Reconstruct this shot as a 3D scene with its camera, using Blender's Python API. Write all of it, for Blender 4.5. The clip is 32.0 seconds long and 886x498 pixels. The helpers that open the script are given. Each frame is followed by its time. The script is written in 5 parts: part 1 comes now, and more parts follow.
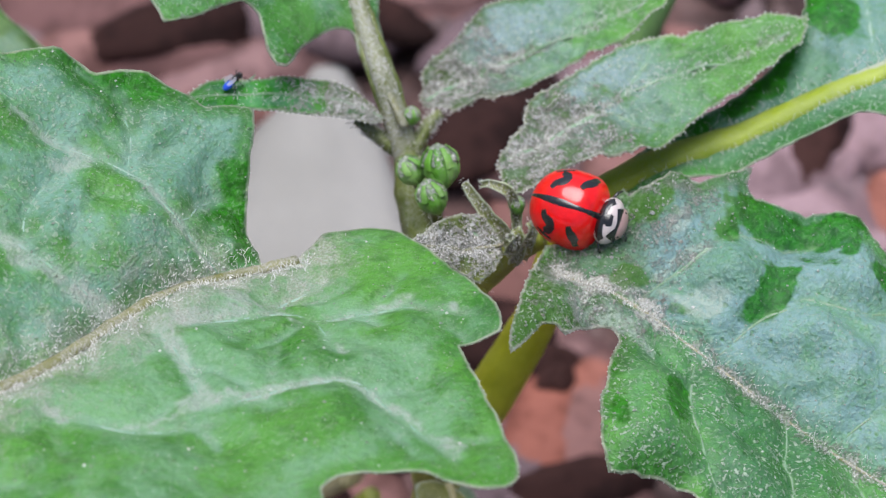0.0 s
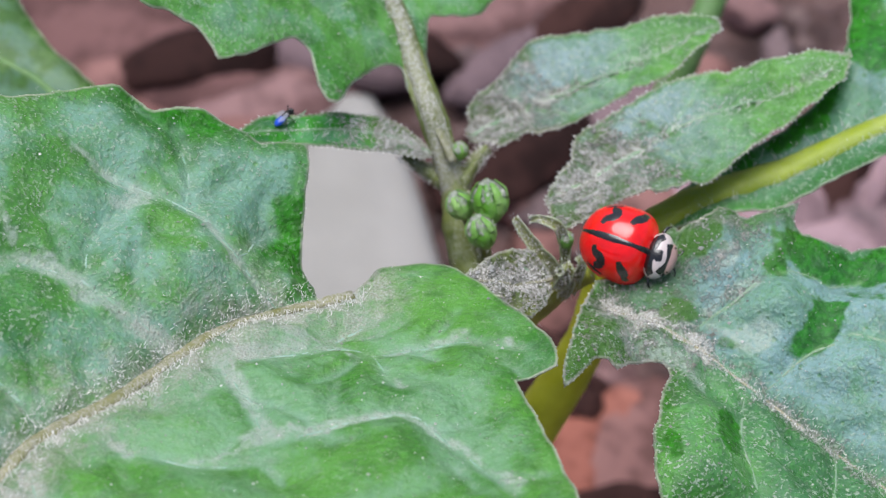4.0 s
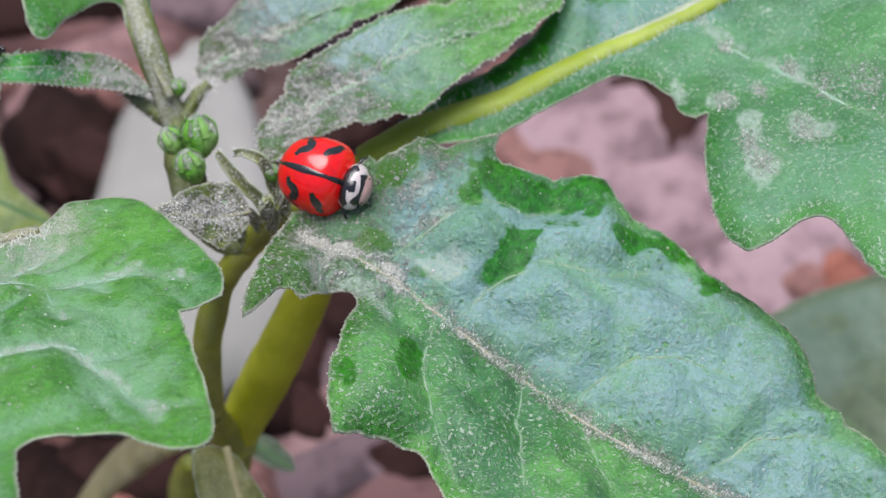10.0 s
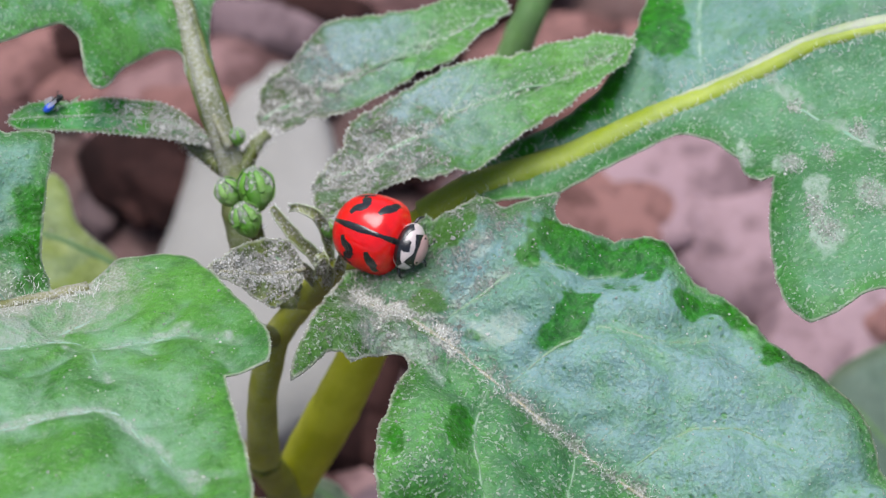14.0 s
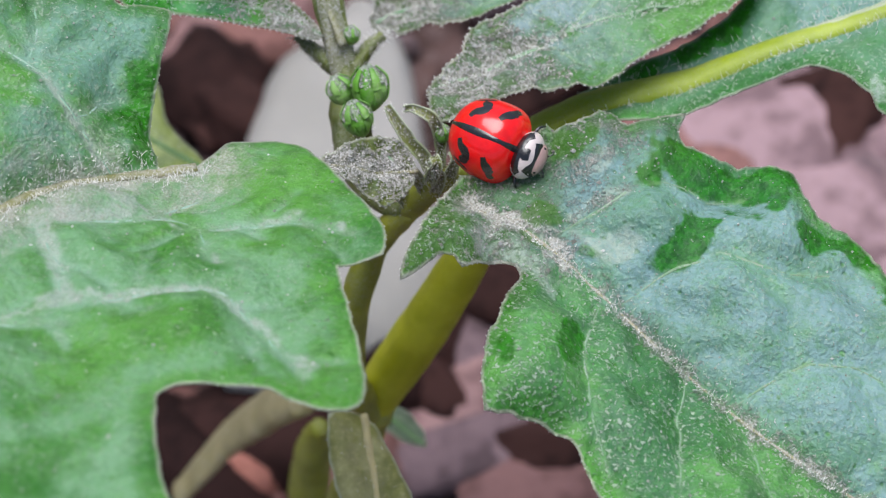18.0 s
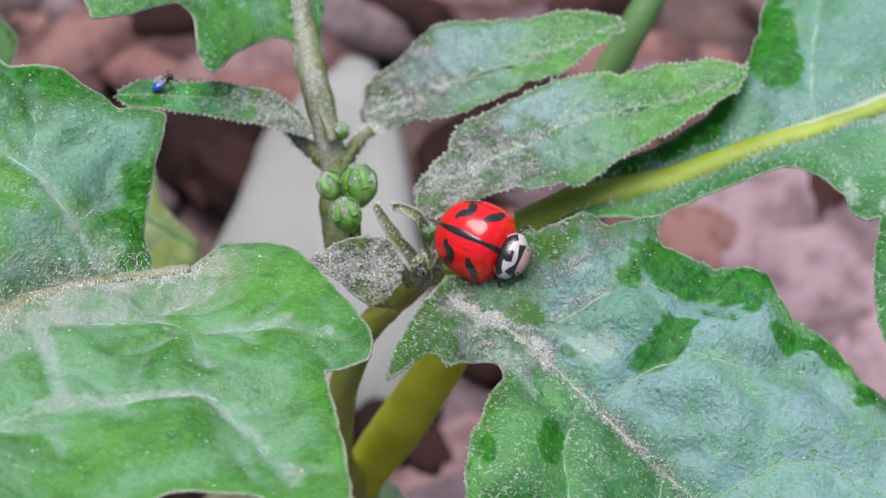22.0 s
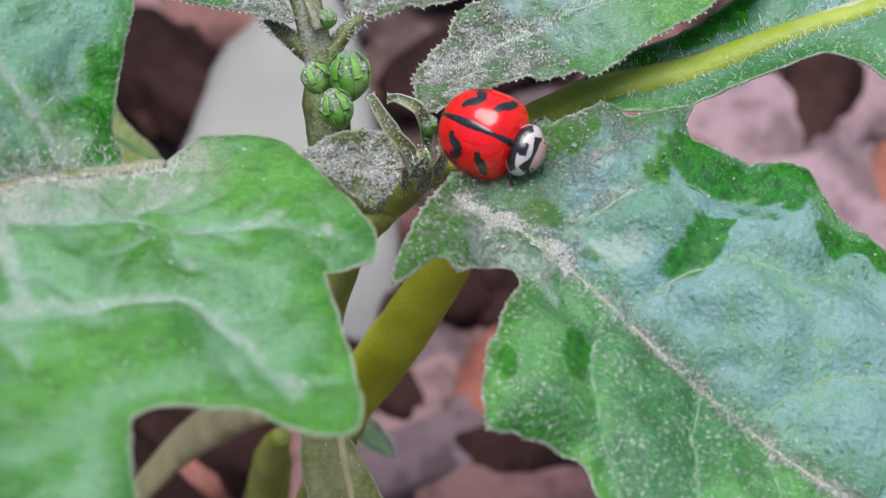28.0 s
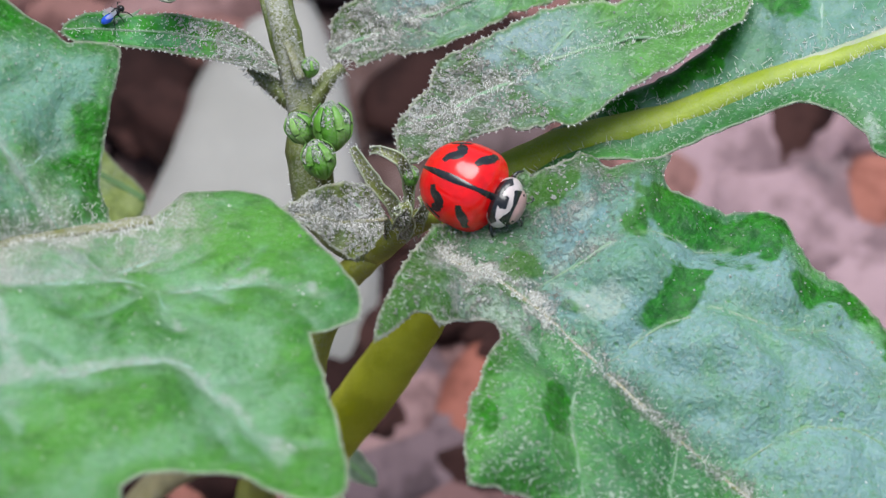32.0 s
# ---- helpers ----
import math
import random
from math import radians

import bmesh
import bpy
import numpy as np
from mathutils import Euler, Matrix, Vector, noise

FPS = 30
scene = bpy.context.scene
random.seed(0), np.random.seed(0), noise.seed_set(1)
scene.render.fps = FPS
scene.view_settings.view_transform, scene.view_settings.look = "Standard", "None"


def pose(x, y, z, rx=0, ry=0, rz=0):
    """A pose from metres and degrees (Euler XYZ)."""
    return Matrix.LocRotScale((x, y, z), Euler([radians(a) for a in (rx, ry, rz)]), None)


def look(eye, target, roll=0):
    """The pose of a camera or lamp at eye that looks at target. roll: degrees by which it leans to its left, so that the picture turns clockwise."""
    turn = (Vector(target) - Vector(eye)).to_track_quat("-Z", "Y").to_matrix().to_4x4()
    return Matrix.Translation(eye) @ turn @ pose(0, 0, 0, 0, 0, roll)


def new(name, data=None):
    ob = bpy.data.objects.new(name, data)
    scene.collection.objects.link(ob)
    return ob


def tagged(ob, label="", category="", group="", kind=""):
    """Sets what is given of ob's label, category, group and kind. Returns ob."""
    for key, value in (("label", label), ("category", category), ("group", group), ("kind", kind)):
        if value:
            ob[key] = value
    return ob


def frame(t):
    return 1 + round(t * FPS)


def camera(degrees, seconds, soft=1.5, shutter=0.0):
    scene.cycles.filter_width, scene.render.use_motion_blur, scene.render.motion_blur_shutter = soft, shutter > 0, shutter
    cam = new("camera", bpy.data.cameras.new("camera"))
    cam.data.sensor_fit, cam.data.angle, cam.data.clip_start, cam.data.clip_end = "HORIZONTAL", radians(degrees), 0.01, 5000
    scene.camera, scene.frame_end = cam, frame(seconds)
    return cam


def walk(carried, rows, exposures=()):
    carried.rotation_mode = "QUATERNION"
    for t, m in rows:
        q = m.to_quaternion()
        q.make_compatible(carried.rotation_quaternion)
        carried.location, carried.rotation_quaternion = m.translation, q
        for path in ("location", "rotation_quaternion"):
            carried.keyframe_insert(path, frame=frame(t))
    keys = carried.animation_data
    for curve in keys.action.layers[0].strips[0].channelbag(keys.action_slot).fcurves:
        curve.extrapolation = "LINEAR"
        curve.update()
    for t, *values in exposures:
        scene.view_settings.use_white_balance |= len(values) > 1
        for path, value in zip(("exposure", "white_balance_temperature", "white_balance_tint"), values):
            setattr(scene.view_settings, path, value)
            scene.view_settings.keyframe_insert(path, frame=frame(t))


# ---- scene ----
from mathutils import geometry

MM = 0.001  # the plan below is in millimetres

cam = camera(23.09, 32.0, soft=1.3, shutter=0.0)
cam.data.dof.use_dof = True
cam.data.dof.focus_distance = 0.121
cam.data.dof.aperture_fstop = 66.0

# seconds, x, y, z in metres, turn in degrees
PATH = [
    (0.0, -0.01173, -0.07498, 0.19647, 35.484, 0.3, -2.679),
    (0.5, -0.01214, -0.07537, 0.19497, 35.028, 0.5, -2.756),
    (1.0, -0.01106, -0.075, 0.19624, 35.174, 0.497, -3.042),
    (1.5, -0.01166, -0.0749, 0.19753, 35.399, 0.525, -2.914),
    (2.0, -0.01179, -0.07467, 0.19645, 35.3, 0.602, -2.907),
    (2.5, -0.01243, -0.07425, 0.19654, 35.436, 0.244, -2.662),
    (3.0, -0.0128, -0.07491, 0.19855, 35.452, -0.226, -2.533),
    (3.5, -0.01347, -0.07514, 0.20017, 35.846, -0.063, -2.624),
    (4.0, -0.01474, -0.07506, 0.19831, 36.01, 0.3, -2.635),
    (4.5, -0.01546, -0.07482, 0.19719, 35.529, 0.508, -2.484),
    (6.5, -0.01614, -0.07665, 0.19885, 35.333, -0.853, -2.467),
    (7.0, -0.01673, -0.07594, 0.19899, 35.316, -0.664, -2.661),
    (7.5, -0.01718, -0.07521, 0.1969, 35.023, -0.366, -2.756),
    (8.0, -0.0174, -0.07484, 0.19804, 35.273, -0.328, -2.744),
    (8.5, -0.01494, -0.07656, 0.19642, 34.845, -0.687, -2.791),
    (9.0, -0.00367, -0.07866, 0.19671, 35.003, 0.004, -3.281),
    (9.5, 0.00127, -0.07891, 0.19786, 35.238, 0.705, -3.187),
    (10.0, 0.00399, -0.07749, 0.1979, 34.779, 1.048, -3.181),
    (10.5, 0.00331, -0.07676, 0.19749, 35.032, 1.146, -3.247),
    (11.0, 0.00385, -0.0751, 0.19893, 35.122, 1.251, -3.276),
    (11.5, 0.00486, -0.07368, 0.20145, 35.175, 0.856, -3.356),
    (12.0, 0.0055, -0.07567, 0.20232, 35.877, 1.26, -3.155),
    (12.5, 0.00478, -0.0749, 0.20357, 35.3, 1.303, -3.243),
    (13.0, 0.00382, -0.07314, 0.19942, 34.984, 1.874, -2.338),
    (13.5, 0.00497, -0.07217, 0.19984, 34.99, 2.042, -1.886),
    (14.0, 0.00678, -0.07298, 0.19803, 34.732, 2.607, -0.792),
    (14.5, 0.00585, -0.07387, 0.19743, 34.441, 2.296, -0.161),
    (16.5, 0.00376, -0.07531, 0.19559, 35.079, 0.861, 2.752),
    (17.0, 0.00288, -0.07468, 0.19339, 34.871, 0.68, 3.036),
    (17.5, 0.00221, -0.07464, 0.19269, 34.553, 0.576, 3.153),
    (18.0, 0.0013, -0.07454, 0.19213, 34.544, 0.496, 3.251),
    (18.5, 0.00135, -0.0737, 0.19335, 34.641, 0.162, 3.332),
    (19.0, 0.00213, -0.0742, 0.19742, 34.771, 0.3, 3.46),
    (19.5, 0.00291, -0.07433, 0.19462, 34.823, 0.189, 3.66),
    (20.0, 0.00182, -0.07317, 0.19486, 34.727, 0.166, 3.665),
    (20.5, 0.00151, -0.07272, 0.19559, 34.788, 0.297, 3.667),
    (21.0, 0.0007, -0.07212, 0.19635, 34.854, -0.009, 3.606),
    (21.5, 0.00047, -0.07284, 0.19676, 34.862, 0.047, 3.631),
    (22.0, 0.00153, -0.0726, 0.19811, 34.876, 0.076, 3.439),
    (22.5, 0.00102, -0.07305, 0.19749, 34.898, 0.3, 3.253),
    (23.0, 0.00075, -0.0722, 0.19398, 34.202, 0.877, 2.308),
    (23.5, -0.00233, -0.07135, 0.1966, 34.66, 0.489, 2.288),
    (24.0, -0.00632, -0.06806, 0.19189, 35.217, -0.798, 1.959),
    (24.5, -0.01084, -0.06813, 0.1914, 35.246, -1.05, 2.034),
    (26.5, -0.0082, -0.06721, 0.19027, 34.484, -0.867, 2.0),
    (27.0, -0.00246, -0.06743, 0.18531, 34.177, -1.072, 1.755),
    (27.5, -0.00162, -0.06785, 0.18464, 34.072, -1.579, 1.885),
    (28.0, -0.00292, -0.06816, 0.18437, 34.109, -1.304, 2.022),
    (28.5, -0.00298, -0.06748, 0.18576, 34.079, -1.399, 1.923),
    (29.0, -0.00312, -0.06776, 0.18468, 34.135, -1.185, 1.874),
    (29.5, -0.00321, -0.06778, 0.18583, 34.08, -1.278, 1.768),
    (30.0, -0.00337, -0.06723, 0.18417, 33.851, -1.399, 1.757),
    (30.5, -0.00322, -0.06739, 0.18425, 33.81, -1.661, 1.738),
    (31.0, -0.00245, -0.06772, 0.18858, 34.116, -1.462, 1.895),
    (31.5, -0.00238, -0.06723, 0.18706, 34.063, -1.644, 1.681),
    (32.0, -0.0032, -0.06616, 0.18806, 33.623, -1.61, 1.502),
]
# the white balance drifts a little towards green
BALANCE = [(0.0, 0.42, 6450, 9), (8.0, 0.42, 6500, 9), (20.0, 0.42, 6450, 8), (28.0, 0.42, 6400, 7), (32.0, 0.42, 6400, 5)]
walk(cam, [(t, pose(*row)) for t, *row in PATH], BALANCE)

# ---- light: a bright overcast sky ----
world = bpy.data.worlds.new("sky")
scene.world = world
world.use_nodes = True
wn, wl = world.node_tree.nodes, world.node_tree.links
sky = wn.new("ShaderNodeTexSky")
sky.sky_type = "NISHITA"
sky.sun_disc = False
sky.sun_elevation, sky.sun_rotation = radians(81), radians(-30)
sky.dust_density, sky.air_density = 4.0, 1.0
wl.new(sky.outputs["Color"], wn["Background"].inputs["Color"])
wn["Background"].inputs["Strength"].default_value = 0.105
sun = bpy.data.lights.new("sun", "SUN")
sun.energy, sun.angle, sun.color = 2.3, radians(46), (0.90, 0.92, 0.98)
sun_ob = new("sun", sun)
sun_ob.matrix_world = look((math.sin(radians(-30)) * math.cos(radians(81)), math.cos(radians(-30)) * math.cos(radians(81)), math.sin(radians(81))), (0, 0, 0))


# ---- material kit ----
class Kit:
    """Short forms for node trees; coordinates are in millimetres."""

    def __init__(self, name):
        self.mat = bpy.data.materials.new(name)
        self.mat.use_nodes = True
        self.n, self.l = self.mat.node_tree.nodes, self.mat.node_tree.links
        self.bsdf = self.n["Principled BSDF"]
        tc = self.n.new("ShaderNodeTexCoord")
        mp = self.n.new("ShaderNodeMapping")
        mp.inputs["Scale"].default_value = (1000, 1000, 1000)
        self.l.new(tc.outputs["Object"], mp.inputs["Vector"])
        self.mm = mp.outputs["Vector"]

    def plug(self, value, socket):
        if isinstance(value, bpy.types.NodeSocket):
            self.l.new(value, socket)
        elif isinstance(value, tuple) and len(value) == 3:
            socket.default_value = (*value, 1)
        else:
            socket.default_value = value

    def noise(self, scale, detail=3.0, rough=0.55, vector=None, warp=0.0):
        k = self.n.new("ShaderNodeTexNoise")
        k.inputs["Scale"].default_value, k.inputs["Detail"].default_value = scale, detail
        k.inputs["Roughness"].default_value, k.inputs["Distortion"].default_value = rough, warp
        self.l.new(vector or self.mm, k.inputs["Vector"])
        return k.outputs["Fac"]

    def cells(self, scale, feature="F1", rand=1.0):
        k = self.n.new("ShaderNodeTexVoronoi")
        k.feature = feature
        k.inputs["Scale"].default_value, k.inputs["Randomness"].default_value = scale, rand
        self.l.new(self.mm, k.inputs["Vector"])
        return k

    def ramp(self, value, low, high, a=0.0, b=1.0):
        k = self.n.new("ShaderNodeMapRange")
        k.interpolation_type = "SMOOTHSTEP"
        self.plug(value, k.inputs["Value"])
        for key, v in (("From Min", low), ("From Max", high), ("To Min", a), ("To Max", b)):
            self.plug(v, k.inputs[key])
        return k.outputs["Result"]

    def math(self, op, a, b=0.0, clamp=False):
        k = self.n.new("ShaderNodeMath")
        k.operation, k.use_clamp = op, clamp
        self.plug(a, k.inputs[0])
        self.plug(b, k.inputs[1])
        return k.outputs[0]

    def mix(self, fac, a, b):
        k = self.n.new("ShaderNodeMix")
        k.data_type = "RGBA"
        self.plug(fac, k.inputs["Factor"])
        self.plug(a, k.inputs["A"])
        self.plug(b, k.inputs["B"])
        return k.outputs["Result"]

    def attr(self, name):
        k = self.n.new("ShaderNodeAttribute")
        k.attribute_name = name
        return k.outputs["Fac"]

    def random(self):
        return self.n.new("ShaderNodeObjectInfo").outputs["Random"]

    def bump(self, height, dist, strength=1.0):
        k = self.n.new("ShaderNodeBump")
        k.inputs["Distance"].default_value, k.inputs["Strength"].default_value = dist * MM, strength
        self.l.new(height, k.inputs["Height"])
        self.l.new(k.outputs["Normal"], self.bsdf.inputs["Normal"])
        return self

    def done(self, color, rough=0.5, spec=0.5, **more):
        self.plug(color, self.bsdf.inputs["Base Color"])
        self.plug(rough, self.bsdf.inputs["Roughness"])
        self.plug(spec, self.bsdf.inputs["Specular IOR Level"])
        for key, v in more.items():
            self.plug(v, self.bsdf.inputs[key.replace("_", " ")])
        return self.mat

    def thin(self, color, amount):
        """Lets light through a blade."""
        out = self.n["Material Output"]
        tr, mx = self.n.new("ShaderNodeBsdfTranslucent"), self.n.new("ShaderNodeMixShader")
        self.plug(color, tr.inputs["Color"])
        mx.inputs[0].default_value = amount
        self.l.new(self.bsdf.outputs[0], mx.inputs[1])
        self.l.new(tr.outputs[0], mx.inputs[2])
        self.l.new(mx.outputs[0], out.inputs["Surface"])


DUST = (0.47, 0.43, 0.38)
# dust film colour with the sky's bluish sheen mixed in
SHEEN_FILM = (0.25, 0.41, 0.40)


def leaf_material(name, deep, fresh, dust=0.3, base_dust=0.0, base_len=10.0, vein_dust=0.6, vein_reach=2.0, gloss=0.36, clump=0.20, vein_tint=(0.26, 0.42, 0.20), clean_shaded_edge=1.6, coarse=0.0, vein_wide=0.20, pits=0.0, tone=(0.34, 0.56), soft=0.05, sides=(1.0, 1.0), sheen_tint=SHEEN_FILM, low_tint=None, even=0.0, base_tint=None, clean_tint=None, relief_mm=0.17, speckle=0.04, cloudy=(0.43, 0.55), patchy=(0.40, 0.60), sheen_span=None, sheen_from=None, flecks=0.0, fleck_sides=(1.0, 1.0), dust_sides=(1.0, 1.0)):
    """Green leaf skin with paler veins, glossy clean patches and grey road dust that gathers along the veins and at the base."""
    k = Kit(name)
    vein, mid, along, edge, side = k.attr("vein"), k.attr("mid"), k.attr("along"), k.attr("edge"), k.attr("side")

    def halves(value, pair):
        """Weighs a value differently on the two halves of the blade."""
        return value if pair == (1.0, 1.0) else k.math("MULTIPLY", value, k.ramp(side, -1.5, 1.2, *pair))

    big, medium, fine = k.noise(clump, 3.0, 0.5, warp=0.4), k.noise(0.9, 4.0), k.noise(6.5, 3.0, 0.6)
    green = k.mix(k.ramp(big, *patchy), deep, fresh)
    green = k.mix(k.math("MULTIPLY", k.ramp(medium, 0.42, 0.72), 0.5), green, tuple(v * 0.45 for v in deep))
    green = k.mix(k.math("MULTIPLY", k.ramp(k.noise(3.2, 2.0), 0.5, 0.7), 0.25), green, tuple(min(1, v * 1.5) for v in fresh))
    wiped_shaded = k.math("ADD", k.attr("wiped_shaded"), k.math("MULTIPLY", k.math("SUBTRACT", k.noise(1.1, 5.0, 0.65), 0.5), 1.3))
    wiped_shaded = k.math("MULTIPLY", wiped_shaded, k.ramp(k.attr("wiped_shaded"), 0.0, 0.12))
    # dust-free dark green; along bent-down rims it also paints their shade
    clean = clean_tint or tuple(v * 0.8 for v in deep)
    clean = k.mix(k.ramp(k.noise(1.7, 4.0, 0.65), 0.35, 0.65), tuple(v * 0.55 for v in clean), tuple(v * 1.40 for v in clean))
    green = k.mix(k.math("MULTIPLY", k.ramp(wiped_shaded, 0.1, 0.8), 0.85), green, clean)
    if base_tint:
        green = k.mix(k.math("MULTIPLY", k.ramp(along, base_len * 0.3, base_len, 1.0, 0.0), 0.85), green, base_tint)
    # a thin grey film with painted sky sheen, in clouds with sharp-edged wiped patches
    cloud = k.noise(clump * 1.6, 5.0, 0.58, warp=0.15)
    # dust sets how strongly the film and its painted sheen show
    sheen_film = k.math("MULTIPLY", k.ramp(cloud, *cloudy, even, 1.0), dust)
    sheen_film = k.math("MULTIPLY", sheen_film, k.ramp(wiped_shaded, 0.15, 0.75, 1.0, 0.08))
    # thinner towards the rim: less dust there, and painted rim shade
    sheen_film = k.math("MULTIPLY", sheen_film, k.ramp(edge, clean_shaded_edge * 0.3, clean_shaded_edge, 0.25, 1.0))
    sheen_film = halves(sheen_film, sides)
    if sheen_span:
        sheen_film = k.math("MULTIPLY", sheen_film, k.ramp(k.math("ADD", along, k.math("MULTIPLY", cloud, 4.0)), sheen_span[0] + 2.0, sheen_span[1] + 2.0, 1.0, 0.12))
    if sheen_from:
        sheen_film = k.math("MULTIPLY", sheen_film, k.ramp(k.math("ADD", along, k.math("MULTIPLY", cloud, 3.0)), sheen_from[0] + 1.5, sheen_from[1] + 1.5, 0.30, 1.0))
    sheen_film = k.math("MULTIPLY", sheen_film, k.ramp(k.noise(2.4, 4.0, 0.65), 0.30, 0.62, 0.62, 1.0))
    if pits:
        pores = k.math("ADD", k.cells(1.15).outputs["Distance"], k.math("MULTIPLY", k.math("SUBTRACT", k.noise(1.3, 3.0), 0.47), 0.55))
        sheen_film = k.math("MULTIPLY", sheen_film, k.ramp(pores, 0.05, 0.20, 0.35, 1.0))
    color = k.mix(sheen_film, green, k.mix(k.ramp(side, -1.0, 1.0), sheen_tint, low_tint or sheen_tint))
    # veins: a narrow pale line
    streak = k.math("MULTIPLY", k.ramp(vein, 0.03, vein_wide, 0.5, 0.0), k.ramp(k.noise(0.4, 2.0), 0.35, 0.65, 0.25, 1.0))
    color = k.mix(streak, color, vein_tint)
    # coarse dust, grain by grain
    pale = k.math("MULTIPLY", k.ramp(k.attr("dusted"), 0.1, 0.9), k.ramp(k.noise(2.6, 4.0, 0.7), 0.30, 0.62, 0.2, 0.8))
    color = k.mix(pale, color, (0.41, 0.50, 0.42))
    near = k.math("MULTIPLY", k.ramp(mid, 0.15, vein_reach, 1.0, 0.0), vein_dust)
    near = k.math("ADD", near, k.math("MULTIPLY", k.ramp(vein, 0.05, 0.7, 1.0, 0.0), vein_dust * 0.25))
    near = k.math("ADD", near, k.math("MULTIPLY", k.ramp(along, base_len * 0.35, base_len, 1.0, 0.0), base_dust))
    near = halves(near, dust_sides)
    near = k.math("ADD", near, k.math("MULTIPLY", k.ramp(edge, 0.0, 0.22, 1.0, 0.0), 0.35))
    near = k.math("ADD", near, k.math("ADD", speckle, k.math("MULTIPLY", k.attr("dusted"), 0.16)))
    lump = k.math("ADD", k.math("MULTIPLY", fine, 0.45), k.math("MULTIPLY", k.noise(1.5, 5.0, 0.7), 0.55))
    near = k.math("MULTIPLY", near, k.ramp(k.noise(0.55, 3.0), 0.36, 0.6, 0.62, 1.08))
    limit = k.math("SUBTRACT", 0.80, k.math("MULTIPLY", near, 0.43))
    grains = k.ramp(lump, k.math("SUBTRACT", limit, soft), k.math("ADD", limit, soft))
    cells = k.cells(2.6)
    speck = k.math("MULTIPLY", k.ramp(cells.outputs["Distance"], 0.06, 0.17, 1.0, 0.0), k.ramp(k.noise(0.5, 2.0), 0.42, 0.6))
    cover = k.math("MAXIMUM", grains, k.math("MULTIPLY", speck, 0.8))
    cover = k.math("MULTIPLY", cover, k.ramp(wiped_shaded, 0.15, 0.75, 1.0, 0.2))
    grey = k.mix(k.ramp(k.noise(8.0, 2.0), 0.40, 0.66), tuple(v * tone[0] for v in DUST), (tone[1], tone[1] * 0.98, tone[1] * 0.92))
    color = k.mix(k.math("MULTIPLY", cover, 0.9), color, grey)
    if flecks:
        # short pale crumbs of dust strewn over the blade
        crumb = k.ramp(k.noise(4.4, 2.5, 0.55, warp=0.7), 0.555, 0.62)
        crumb = k.math("MULTIPLY", crumb, k.ramp(k.noise(0.32, 3.0, 0.6), 0.34, 0.58, 0.30, 1.0))
        crumb = halves(k.math("MULTIPLY", crumb, flecks), fleck_sides)
        crumb = k.math("MULTIPLY", crumb, k.ramp(wiped_shaded, 0.15, 0.75, 1.0, 0.3))
        color = k.mix(crumb, color, (0.46, 0.56, 0.43))
        cover = k.math("MAXIMUM", cover, k.math("MULTIPLY", crumb, 0.45))
    # a pale downy rim
    color = k.mix(k.math("MULTIPLY", k.ramp(edge, 0.04, 0.20, 0.75, 0.0), k.ramp(k.noise(1.2, 3.0), 0.3, 0.6, 0.4, 1.0)), color, (0.50, 0.52, 0.40))
    rough = k.math("ADD", k.ramp(medium, 0.3, 0.7, gloss - 0.10, gloss + 0.10), k.math("MAXIMUM", k.math("MULTIPLY", cover, 0.35), k.math("MULTIPLY", sheen_film, 0.12)), clamp=True)
    relief = k.math("ADD", k.math("MULTIPLY", k.noise(2.2, 4.0, 0.55), 0.9), k.math("MULTIPLY", cover, 0.6))
    relief = k.math("ADD", relief, k.math("MULTIPLY", k.noise(1.1, 3.0, 0.6), coarse))
    if pits:
        holes = k.ramp(pores, 0.06, 0.22, 0.0, 1.0)
        relief = k.math("ADD", relief, k.math("MULTIPLY", holes, pits))
    k.bump(relief, relief_mm, 0.9)
    k.thin(k.mix(0.4, color, (0.22, 0.50, 0.04)), 0.18)
    return k.done(color, rough, k.ramp(wiped_shaded, 0.15, 0.75, 0.36, 0.22))


